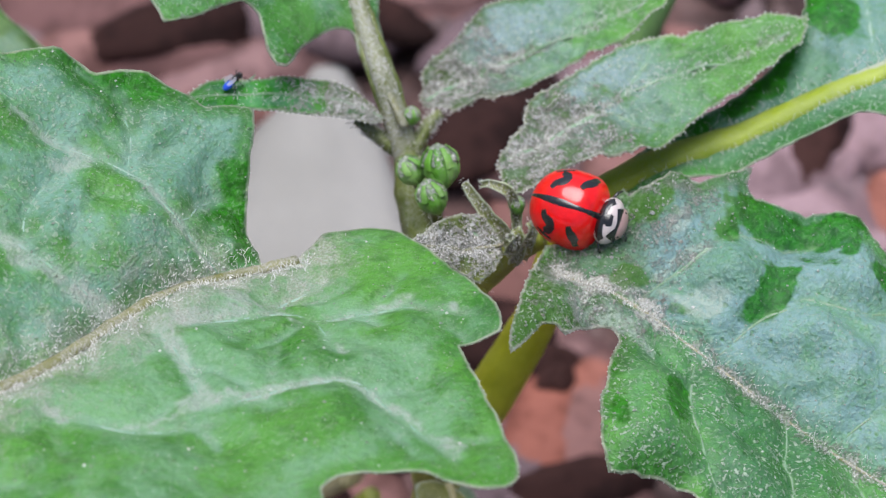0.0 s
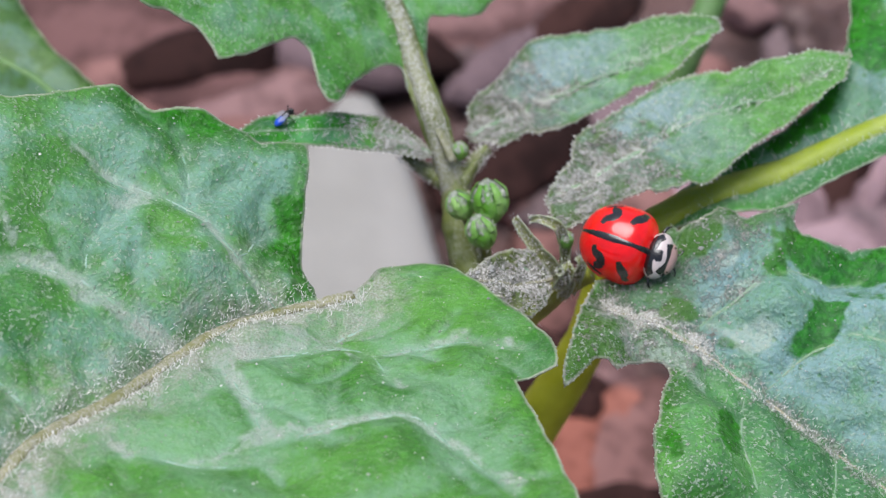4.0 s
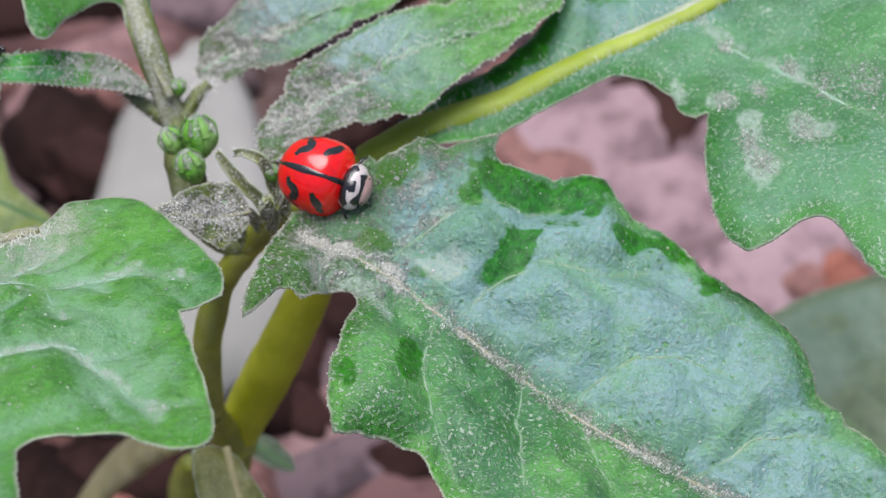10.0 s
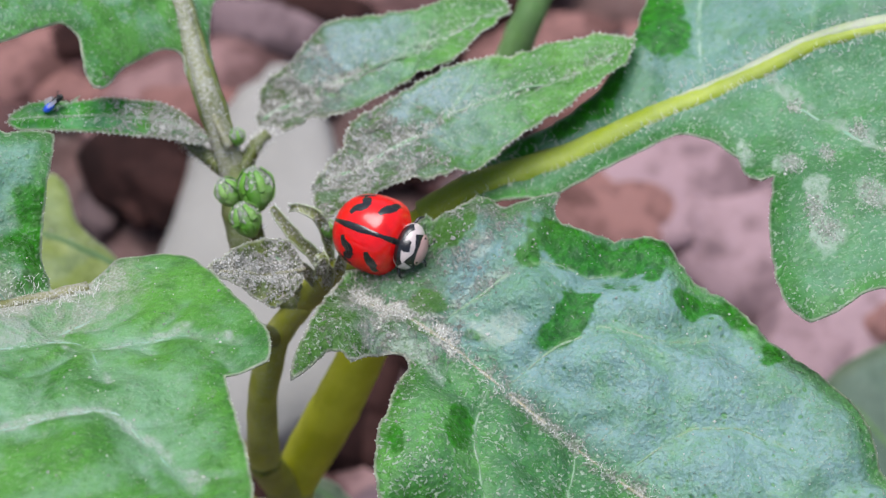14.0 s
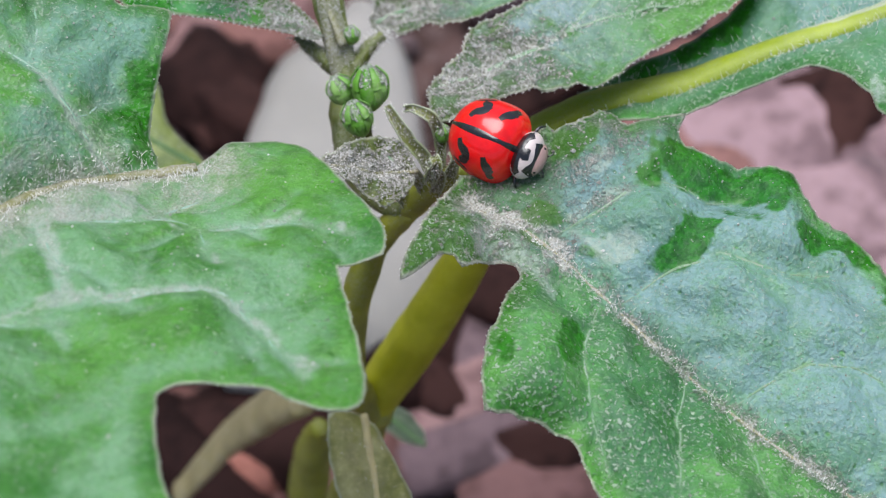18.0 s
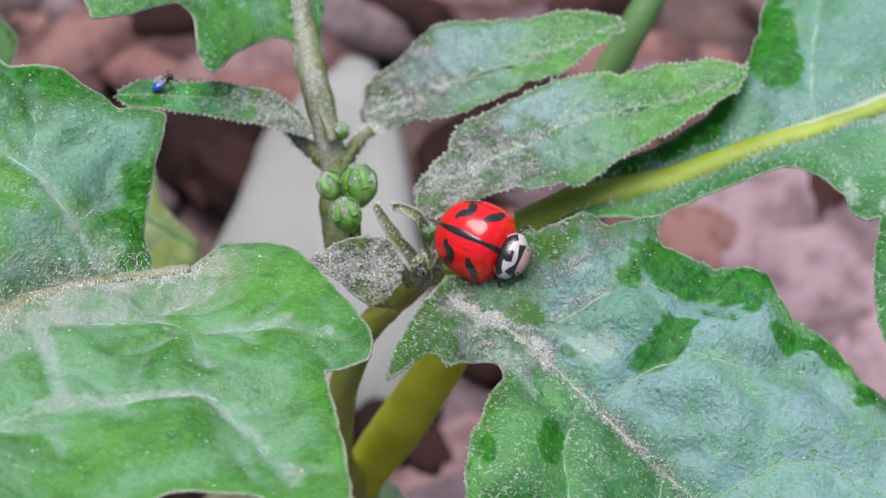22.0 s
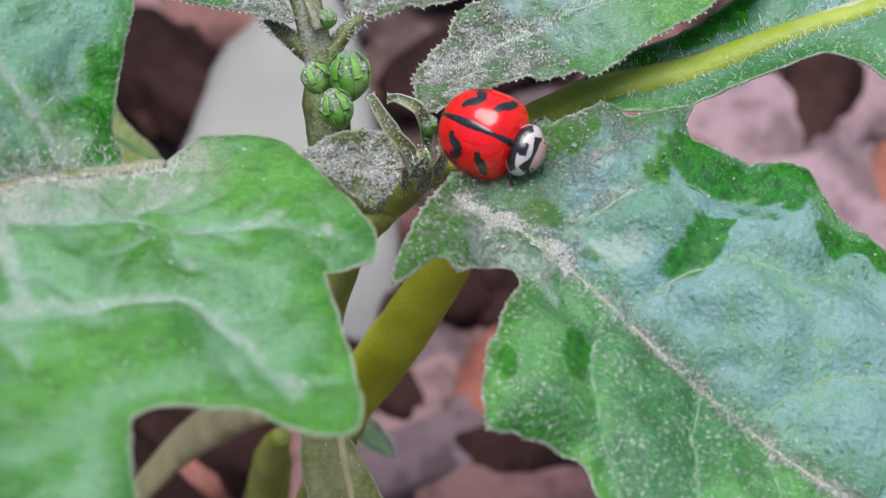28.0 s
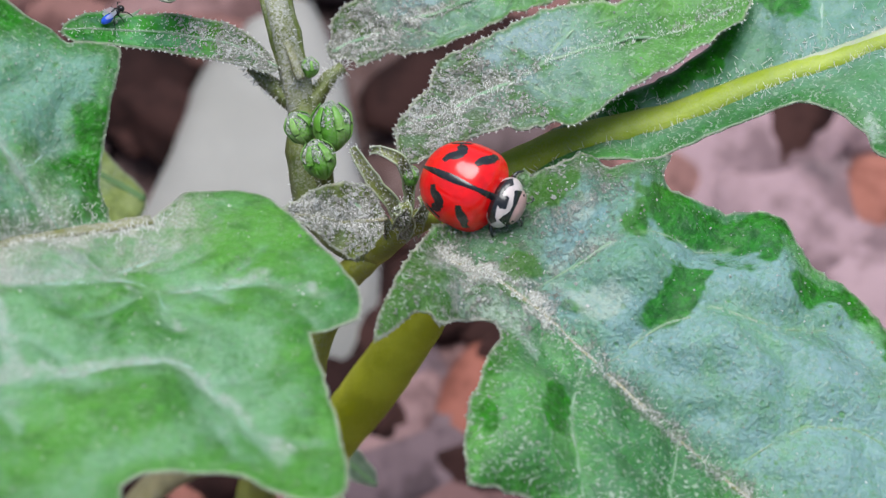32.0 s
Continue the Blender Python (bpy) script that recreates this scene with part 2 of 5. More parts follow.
LEAF_SKIN = {
    "folded": leaf_material("folded_leaf_skin", (0.030, 0.170, 0.013), (0.100, 0.315, 0.034), dust=0.80, cloudy=(0.44, 0.62), patchy=(0.30, 0.70), sheen_tint=(0.23, 0.42, 0.35), low_tint=(0.215, 0.415, 0.230), even=0.1, relief_mm=0.24, vein_dust=0.86, vein_reach=5.2, dust_sides=(0.62, 1.0), clump=0.12, vein_tint=(0.34, 0.52, 0.42), vein_wide=0.80, speckle=0.10, flecks=0.60, fleck_sides=(1.0, 0.30), pits=0.15, tone=(0.96, 0.66), soft=0.26, clean_tint=(0.018, 0.170, 0.003)),
    "beetle": leaf_material("beetle_leaf_skin", (0.035, 0.185, 0.014), (0.105, 0.335, 0.045), dust=0.90, base_dust=0.42, base_len=7, base_tint=(0.060, 0.150, 0.020), sheen_from=(0.5, 3.5), vein_dust=0.50, vein_reach=1.6, gloss=0.26, clump=0.15, pits=0.22, tone=(0.75, 0.68), soft=0.10, sides=(0.20, 1.0), relief_mm=0.30, speckle=0.14, flecks=0.85, fleck_sides=(1.0, 0.40), sheen_tint=(0.27, 0.43, 0.45), even=0.66, vein_wide=0.26, clean_tint=(0.017, 0.170, 0.002)),
    "big": leaf_material("big_leaf_skin", (0.030, 0.165, 0.020), (0.080, 0.290, 0.046), dust=0.84, even=0.5, speckle=0.12, clean_tint=(0.020, 0.185, 0.002), sheen_tint=(0.175, 0.36, 0.225), low_tint=(0.225, 0.38, 0.36), sides=(0.85, 1.0), flecks=0.65, fleck_sides=(1.0, 0.4), vein_dust=0.22, vein_reach=3.0, gloss=0.32, clump=0.10, pits=0.15, vein_wide=0.3, tone=(0.9, 0.70)),
    "young": leaf_material("young_leaf_skin", (0.058, 0.225, 0.020), (0.125, 0.35, 0.055), dust=0.90, base_dust=0.55, base_len=10.0, vein_dust=0.34, vein_reach=1.1, clump=0.20, cloudy=(0.34, 0.56), clean_shaded_edge=0.5, coarse=0.9, sides=(0.60, 1.0), sheen_span=(9.0, 14.5), sheen_from=(2.0, 6.0), sheen_tint=(0.31, 0.42, 0.45), base_tint=(0.065, 0.10, 0.014), tone=(0.5, 0.60), speckle=0.12, flecks=0.6),
    "narrow": leaf_material("narrow_leaf_skin", (0.020, 0.200, 0.010), (0.07, 0.36, 0.045), dust=0.25, base_dust=0.6, base_len=6.5, vein_dust=0.10, base_tint=(0.085, 0.11, 0.022), gloss=0.18, clump=0.35, clean_shaded_edge=0.5, coarse=0.4),
    "top": leaf_material("top_leaf_skin", (0.050, 0.205, 0.026), (0.13, 0.37, 0.075), dust=0.35, base_dust=0.55, base_len=9, vein_dust=0.5, clump=0.2, flecks=0.5),
    "crumpled": leaf_material("crumpled_leaf_skin", (0.09, 0.12, 0.016), (0.15, 0.18, 0.04), dust=0.25, base_dust=0.5, base_len=14, vein_dust=0.5, clump=0.5, coarse=1.8),
    "pale_low": leaf_material("pale_low_leaf_skin", (0.22, 0.23, 0.06), (0.36, 0.35, 0.16), dust=0.3, vein_dust=0.3, sheen_tint=(0.40, 0.36, 0.24)),
    "under": leaf_material("under_leaf_skin", (0.33, 0.41, 0.09), (0.48, 0.55, 0.20), dust=0.2, vein_dust=0.2),
    "far": leaf_material("far_leaf_skin", (0.12, 0.17, 0.085), (0.20, 0.25, 0.15), dust=0.25, vein_dust=0.1, clump=0.06),
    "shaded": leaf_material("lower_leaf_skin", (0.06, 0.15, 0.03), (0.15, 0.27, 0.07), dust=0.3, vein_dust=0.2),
}


def plain_material(name, a, b, scale, rough=0.6, bump=0.05, grain=4.0, spec=0.4):
    k = Kit(name)
    color = k.mix(k.ramp(k.noise(scale, 4.0), 0.33, 0.68), a, b)
    k.bump(k.noise(grain, 4.0, 0.65), bump)
    return k.done(color, rough, spec)


def stem_material(name, a, b, dust, heavy=0.0):
    k = Kit(name)
    color = k.mix(k.ramp(k.noise(0.35, 3.0), 0.35, 0.65), a, b)
    cover = k.math("MULTIPLY", k.ramp(k.noise(0.8, 3.0), 0.3 - heavy, 0.6 - heavy), k.ramp(k.noise(7.0, 3.0), 0.4 - heavy * 0.4, 0.62 - heavy * 0.4), clamp=True)
    color = k.mix(k.math("MULTIPLY", cover, dust), color, (0.41, 0.40, 0.365))
    k.bump(k.noise(5.0, 3.0), 0.06)
    return k.done(color, k.math("ADD", 0.38, k.math("MULTIPLY", cover, 0.4)), 0.45)


MIDRIB = stem_material("midrib_skin", (0.16, 0.165, 0.05), (0.25, 0.24, 0.11), 0.7, 0.04)
MIDRIB_DUSTY = stem_material("dusty_midrib_skin", (0.18, 0.19, 0.060), (0.28, 0.25, 0.13), 0.95, 0.10)
MIDRIB_GREEN = stem_material("yellow_midrib_skin", (0.26, 0.34, 0.014), (0.35, 0.43, 0.035), 0.2, 0.0)
VEIN = stem_material("vein_skin", (0.14, 0.29, 0.13), (0.22, 0.37, 0.22), 0.6)
VEIN_PALE = stem_material("pale_vein_skin", (0.22, 0.42, 0.27), (0.35, 0.52, 0.42), 0.5, 0.0)
RIDGE = stem_material("dusty_ridge_skin", (0.34, 0.42, 0.20), (0.46, 0.52, 0.34), 0.7, 0.05)
STEM = stem_material("stem_skin", (0.070, 0.095, 0.012), (0.15, 0.18, 0.035), 0.45, -0.03)
STEM_PALE = stem_material("pale_stem_skin", (0.13, 0.15, 0.035), (0.22, 0.235, 0.10), 0.9, 0.08)
STEM_YELLOW = stem_material("yellow_stem_skin", (0.40, 0.41, 0.006), (0.52, 0.53, 0.022), 0.05)
STEM_OLIVE = stem_material("olive_stem_skin", (0.22, 0.24, 0.015), (0.34, 0.35, 0.04), 0.25)
STEM_TAN = stem_material("tan_stem_skin", (0.34, 0.29, 0.13), (0.46, 0.40, 0.20), 0.3)
STALK = stem_material("stalk_skin", (0.10, 0.22, 0.06), (0.17, 0.32, 0.10), 0.15)
BUD = stem_material("bud_skin", (0.10, 0.31, 0.02), (0.24, 0.48, 0.10), 0.25)
SPROUT = stem_material("sprout_skin", (0.13, 0.16, 0.02), (0.24, 0.27, 0.07), 0.5, 0.0)
SEPAL = stem_material("sepal_skin", (0.11, 0.31, 0.022), (0.24, 0.46, 0.10), 0.3, 0.0)
HAIR = plain_material("hair", (0.78, 0.77, 0.72), (0.90, 0.89, 0.86), 0.5, 0.5, 0.0)


def grain_material(name, low, high):
    k = Kit(name)
    tone = k.n.new("ShaderNodeNewGeometry").outputs["Random Per Island"]
    return k.done(k.mix(k.math("POWER", tone, 2.2), low, high), 0.7, 0.3)


GRAIN = grain_material("dust_grain", (0.27, 0.31, 0.24), (0.76, 0.75, 0.71))
CRUST = grain_material("dust_crust", (0.27, 0.265, 0.225), (0.55, 0.545, 0.52))


# ---- building kit ----
def part(name, data, material, parent=None, label="", smooth=True, kind=""):
    """Links a bmesh or a mesh as one object under a thing or a part."""
    if isinstance(data, bmesh.types.BMesh):
        mesh = bpy.data.meshes.new(name)
        data.to_mesh(mesh)
        data.free()
    else:
        mesh = data
    if material and not mesh.materials:
        mesh.materials.append(material)
    if smooth:
        mesh.polygons.foreach_set("use_smooth", [True] * len(mesh.polygons))
    ob = new(name, mesh)
    ob.parent = parent
    return tagged(ob, label=label, kind=kind)


def mesh_of(name, verts, faces):
    mesh = bpy.data.meshes.new(name)
    mesh.from_pydata([tuple(v) for v in verts], [], [tuple(f) for f in faces])
    mesh.update()
    return mesh


def curve(points, step, closed=False):
    """A smooth curve through the points (Catmull-Rom), at about even steps."""
    p = np.array(points, float)
    n = len(p)
    out = []
    for i in range(n if closed else n - 1):
        if closed:
            a, b, c, d = p[(i - 1) % n], p[i], p[(i + 1) % n], p[(i + 2) % n]
        else:
            b, c = p[i], p[i + 1]
            a, d = p[i - 1] if i else 2 * b - c, p[i + 2] if i + 2 < n else 2 * c - b
        count = max(1, int(np.linalg.norm(c - b) / step))
        for s in np.arange(count) / count:
            cr = 0.5 * (2 * b + (c - a) * s + (2 * a - 5 * b + 4 * c - d) * s**2 + (3 * b - a - 3 * c + d) * s**3)
            out.append(0.6 * cr + 0.4 * (b + (c - b) * s))
    if not closed:
        out.append(p[-1])
    return np.array(out)


def tube_mesh(name, points, radii, sides=10, flat=1.0, up=(0, 0, 1), step=0.5, lump=0.0):
    """A tapered round or flattened rod along a smooth curve, closed at both ends (points in mm)."""
    path = curve(points, step)
    r = np.interp(np.linspace(0, 1, len(path)), np.linspace(0, 1, len(radii)), radii)
    verts, faces = [], []
    for i, (c, rad) in enumerate(zip(path, r)):
        t = Vector(path[min(i + 1, len(path) - 1)] - path[max(i - 1, 0)]).normalized()
        side = t.cross(Vector(up))
        side = side.normalized() if side.length > 1e-4 else Vector((1, 0, 0))
        top = side.cross(t).normalized()
        for j in range(sides):
            an = 2 * math.pi * j / sides
            k = float(rad) * (1 + lump * noise.noise(Vector(c) * 0.9 + Vector((j, 0, 0))))
            verts.append((Vector(c) + k * math.cos(an) * side + k * flat * math.sin(an) * top) * MM)
        if i:
            for j in range(sides):
                a, b = (i - 1) * sides + j, (i - 1) * sides + (j + 1) % sides
                faces.append((a, b, b + sides, a + sides))
    faces.append(tuple(reversed(range(sides))))
    faces.append(tuple(range(len(verts) - sides, len(verts))))
    return mesh_of(name, verts, faces)


def near(points, line):
    """The distance of each point from a polyline, in the plane."""
    best = np.full(len(points), 1e9)
    for a, b in zip(line[:-1], line[1:]):
        d = b - a
        s = np.clip(((points - a) @ d) / max(d @ d, 1e-9), 0, 1)
        best = np.minimum(best, np.hypot(*(points - a - s[:, None] * d).T))
    return best


def inside(points, ring):
    hit = np.zeros(len(points), bool)
    x, y = points.T
    for (x0, y0), (x1, y1) in zip(ring, np.roll(ring, -1, 0)):
        if y0 != y1:
            hit ^= ((y0 > y) != (y1 > y)) & (x < (x1 - x0) * (y - y0) / (y1 - y0) + x0)
    return hit


def field(p, scale, seed):
    """Smooth noise over the plane."""
    return np.array([noise.noise((x * scale + seed, y * scale - seed, seed * 0.37)) for x, y in p])


class Blade:
    """One flat-lying leaf surface: a base point, two directions, an outline, a midrib and side veins in millimetres."""

    def __init__(self, plan, seed, quilt=0.5, fold=0.0, fold_width=4.0, wave=0.5, roll=0.0, lumps=(), tooth=0.10, step=0.42, crinkle=0.0, roll_wide=0.9, wiped_shaded=(), dusted=(), half=0, twigs=False):
        self.hinge, self.half = None, half
        self.wiped_shaded = [(r, curve(q, 0.5)) for r, q in wiped_shaded]
        self.dusted = [(r, curve(q, 0.5)) for r, q in dusted]
        self.plan, self.seed, self.quilt, self.fold, self.fold_width = plan, seed, quilt, fold, fold_width
        self.wave, self.roll, self.lumps, self.crinkle, self.roll_wide = wave, roll, lumps, crinkle, roll_wide
        self.o, self.a, self.b = (np.array(plan[k]) for k in ("base", "along", "across"))
        self.up = np.cross(self.a, self.b)
        self.up *= 1 if self.up[2] > 0 else -1
        self.mid = curve(plan["mid"], 0.6)
        self.veins = [self.waver(curve(v, 0.6), i) for i, v in enumerate(plan["veins"])]
        ring = curve(plan["outline"], 0.36, True)
        self.twigs = self.branch(ring) if twigs else []
        wob = field(ring, 1.3, seed) * tooth + field(ring, 3.1, seed + 5) * tooth * 0.6
        out = np.roll(ring, -1, 0) - np.roll(ring, 1, 0)
        out = np.stack([out[:, 1], -out[:, 0]], 1) / (np.hypot(*out.T)[:, None] + 1e-9)
        self.ring = ring + out * wob[:, None]
        lo, hi = self.ring.min(0), self.ring.max(0)
        gx, gy = np.meshgrid(np.arange(lo[0], hi[0], step), np.arange(lo[1], hi[1], step * 0.87))
        gx[1::2] += step / 2
        grid = np.stack([gx.ravel(), gy.ravel()], 1)
        grid = grid[inside(grid, self.ring)]
        self.grid = grid[near(grid, np.vstack([self.ring, self.ring[:1]])) > step * 0.45]

    def waver(self, line, i):
        """Lets a vein wander a little, but for its ends."""
        ease = np.sin(np.linspace(0, math.pi, len(line)))[:, None]
        return line + ease * 0.38 * np.stack([field(line, 0.55, self.seed + i), field(line, 0.55, self.seed - i - 9)], 1)

    def branch(self, ring):
        """Finer veins that leave the side veins and the midrib to both sides."""
        rng, out = random.Random(int(self.seed * 7)), []
        for line in [self.mid, *self.veins]:
            long = np.hypot(*np.diff(line, axis=0).T).sum()
            count = max(2, int(long / 2.6))
            for n in range(count):
                i = min(len(line) - 2, max(1, int((n + rng.uniform(0.3, 0.9)) / count * (len(line) - 1))))
                t = line[i + 1] - line[i - 1]
                an = math.atan2(t[1], t[0]) + (1 if n % 2 else -1) * rng.uniform(0.8, 1.25)
                q = [line[i]]
                for _ in range(rng.randint(3, 6)):
                    an += rng.uniform(-0.35, 0.35)
                    q.append(q[-1] + 0.75 * np.array((math.cos(an), math.sin(an))))
                out.append(np.array(q))
        return out

    def worn(self, p, places):
        """How far each point lies in a cleaned, shaded or dusted place."""
        best = np.zeros(len(p))
        shift = 1.7 * field(p, 0.5, self.seed + 6) + 1.0 * field(p, 1.3, self.seed + 7)
        for r, q in places:
            d = near(p, q) + (0.12 + 0.8 * r) * shift
            best = np.maximum(best, np.clip(1.5 - d / r, 0, 1))
        return best

    def lines(self, p):
        mid = near(p, self.mid)
        vein = np.minimum.reduce([mid] + [near(p, v) for v in self.veins])
        for q in self.twigs:
            close = np.where((np.abs(p - q.mean(0)) < 4.5).all(1))[0]
            if len(close):
                vein[close] = np.minimum(vein[close], near(p[close], q) + 0.22)
        edge = near(p, np.vstack([self.ring, self.ring[:1]]))
        return mid, vein, edge

    def height(self, p, mid, vein, edge):
        h = self.quilt * (1 - np.exp(-((vein / 1.5) ** 2))) + 0.16 * (1 - np.exp(-((vein / 0.42) ** 2)))
        h = h - self.fold * np.exp(-((mid / self.fold_width) ** 2))
        h = h + self.wave * field(p, 0.16, self.seed + 2) + 0.25 * self.wave * field(p, 0.5, self.seed + 3)
        h = h + self.crinkle * field(p, 1.4, self.seed + 4)
        h = h - self.roll * np.exp(-((edge / self.roll_wide) ** 2))
        for u, w, amount, size in self.lumps:
            h = h + amount * np.exp(-((p[:, 0] - u) ** 2 + (p[:, 1] - w) ** 2) / size**2)
        return h

    def join(self, other):
        """Makes two halves meet along their common midrib."""
        def even(bl):
            s = np.linspace(0, 1, 48)
            q = np.stack([np.interp(s, np.linspace(0, 1, len(bl.mid)), bl.mid[:, k]) for k in (0, 1)], 1)
            return q, bl.place(q)

        (qa, pa), (qb, pb) = even(self), even(other)
        middle = (pa + pb) / 2
        self.hinge, other.hinge = (qa, middle - pa), (qb, middle - pb)

    def bend(self, p, mid):
        """The pull towards the common midrib."""
        if self.hinge is None:
            return np.zeros((len(p), 3))
        q, pull = self.hinge
        at = np.argmin(((p[:, None] - q[None]) ** 2).sum(2), 1)
        return pull[at] * np.exp(-((mid / 4.5) ** 2))[:, None]

    def place(self, p, lift=0.0):
        p = np.atleast_2d(np.array(p, float))
        lines = self.lines(p)
        h = self.height(p, *lines) + lift
        return self.o + p[:, :1] * self.a + p[:, 1:] * self.b + h[:, None] * self.up + self.bend(p, lines[0])

    def mesh_data(self):
        p = np.vstack([self.ring, self.grid])
        n = len(self.ring)
        loop = [(i, (i + 1) % n) for i in range(n)]
        v, _, f, *_ = geometry.delaunay_2d_cdt([Vector(q) for q in p], loop, [list(range(n))], 1, 1e-5)
        p = np.array([tuple(q) for q in v])
        lines = self.lines(p)
        h = self.height(p, *lines)
        top = self.o + p[:, :1] * self.a + p[:, 1:] * self.b + h[:, None] * self.up + self.bend(p, lines[0])
        low = top - self.up * (0.10 + 0.14 * np.clip(lines[2] / 0.6, 0, 1))[:, None]
        m = len(p)
        tris = []
        for t in f:
            a, b, c = (p[i] for i in t[:3])
            tris.append(list(t) if (b[0] - a[0]) * (c[1] - a[1]) - (b[1] - a[1]) * (c[0] - a[0]) > 0 else list(reversed(t)))
        if np.cross(self.a, self.b) @ self.up < 0:
            tris = [t[::-1] for t in tris]
        count = {}
        for t in tris:
            for e in zip(t, t[1:] + t[:1]):
                count[e] = 1
        rim = [(b + 0, a + 0, a + m, b + m) for a, b in count if (b, a) not in count]
        faces = tris + [[i + m for i in reversed(t)] for t in tris] + [list(r) for r in rim]
        return np.vstack([top, low]), faces, [np.tile(x, 2) for x in lines], np.tile(p[:, 0], 2), np.tile(self.half * (1.3 + lines[0]) if self.half else p[:, 1], 2), np.tile(self.worn(p, self.wiped_shaded), 2), np.tile(self.worn(p, self.dusted), 2)


def leaf_mesh(name, blades):
    verts, faces, fields = [], [], [[], [], [], [], [], [], []]
    start = 0
    for bl in blades:
        v, f, (mid, vein, edge), along, side, wiped_shaded, dusted = bl.mesh_data()
        verts.append(v)
        faces += [[i + start for i in q] for q in f]
        start += len(v)
        for k, x in enumerate((mid, vein, edge, along, side, wiped_shaded, dusted)):
            fields[k].append(x)
    mesh = mesh_of(name, np.vstack(verts) * MM, faces)
    for key, x in zip(("mid", "vein", "edge", "along", "side", "wiped_shaded", "dusted"), fields):
        mesh.attributes.new(key, "FLOAT", "POINT").data.foreach_set("value", np.concatenate(x).astype(np.float32))
    return mesh


def hair_mesh(name, roots, ways, rng, length, width=0.022):
    """Many thin tapered hairs in one mesh."""
    verts, faces = [], []
    for r, w in zip(roots, ways):
        w = Vector(w).normalized()
        side = w.orthogonal().normalized()
        other = w.cross(side)
        long = float(length * rng.uniform(0.5, 1.25))
        bend = Vector(rng.uniform(-1, 1, 3)) * 0.18 * long
        i = len(verts)
        for k, (s, t) in enumerate(((0, 1), (0.55, 0.65))):
            c = Vector(r) + w * long * s + bend * s * s
            for j in range(3):
                an = 2.094 * j
                verts.append((c + (side * math.cos(an) + other * math.sin(an)) * width * t) * MM)
        verts.append((Vector(r) + w * long + bend) * MM)
        for j in range(3):
            a, b = i + j, i + (j + 1) % 3
            faces += [(a, b, b + 3, a + 3), (a + 3, b + 3, i + 6)]
    return mesh_of(name, verts, faces)


def grain_mesh(name, places, rng, size):
    """Many small angular dust grains in one mesh."""
    verts, faces = [], []
    for c in places:
        i = len(verts)
        s = float(size * min(2.6, rng.lognormal(-0.25, 0.45)))
        q = rng.uniform(0.6, 1.3, 6) * s
        for k, d in enumerate(((1, 0, 0), (-1, 0, 0), (0, 1, 0), (0, -1, 0), (0, 0, 1), (0, 0, -1))):
            verts.append((Vector(c) + Vector(d) * float(q[k])) * MM)
        for a, b in ((0, 2), (2, 1), (1, 3), (3, 0)):
            faces += [(i + a, i + b, i + 4), (i + b, i + a, i + 5)]
    return mesh_of(name, verts, faces)


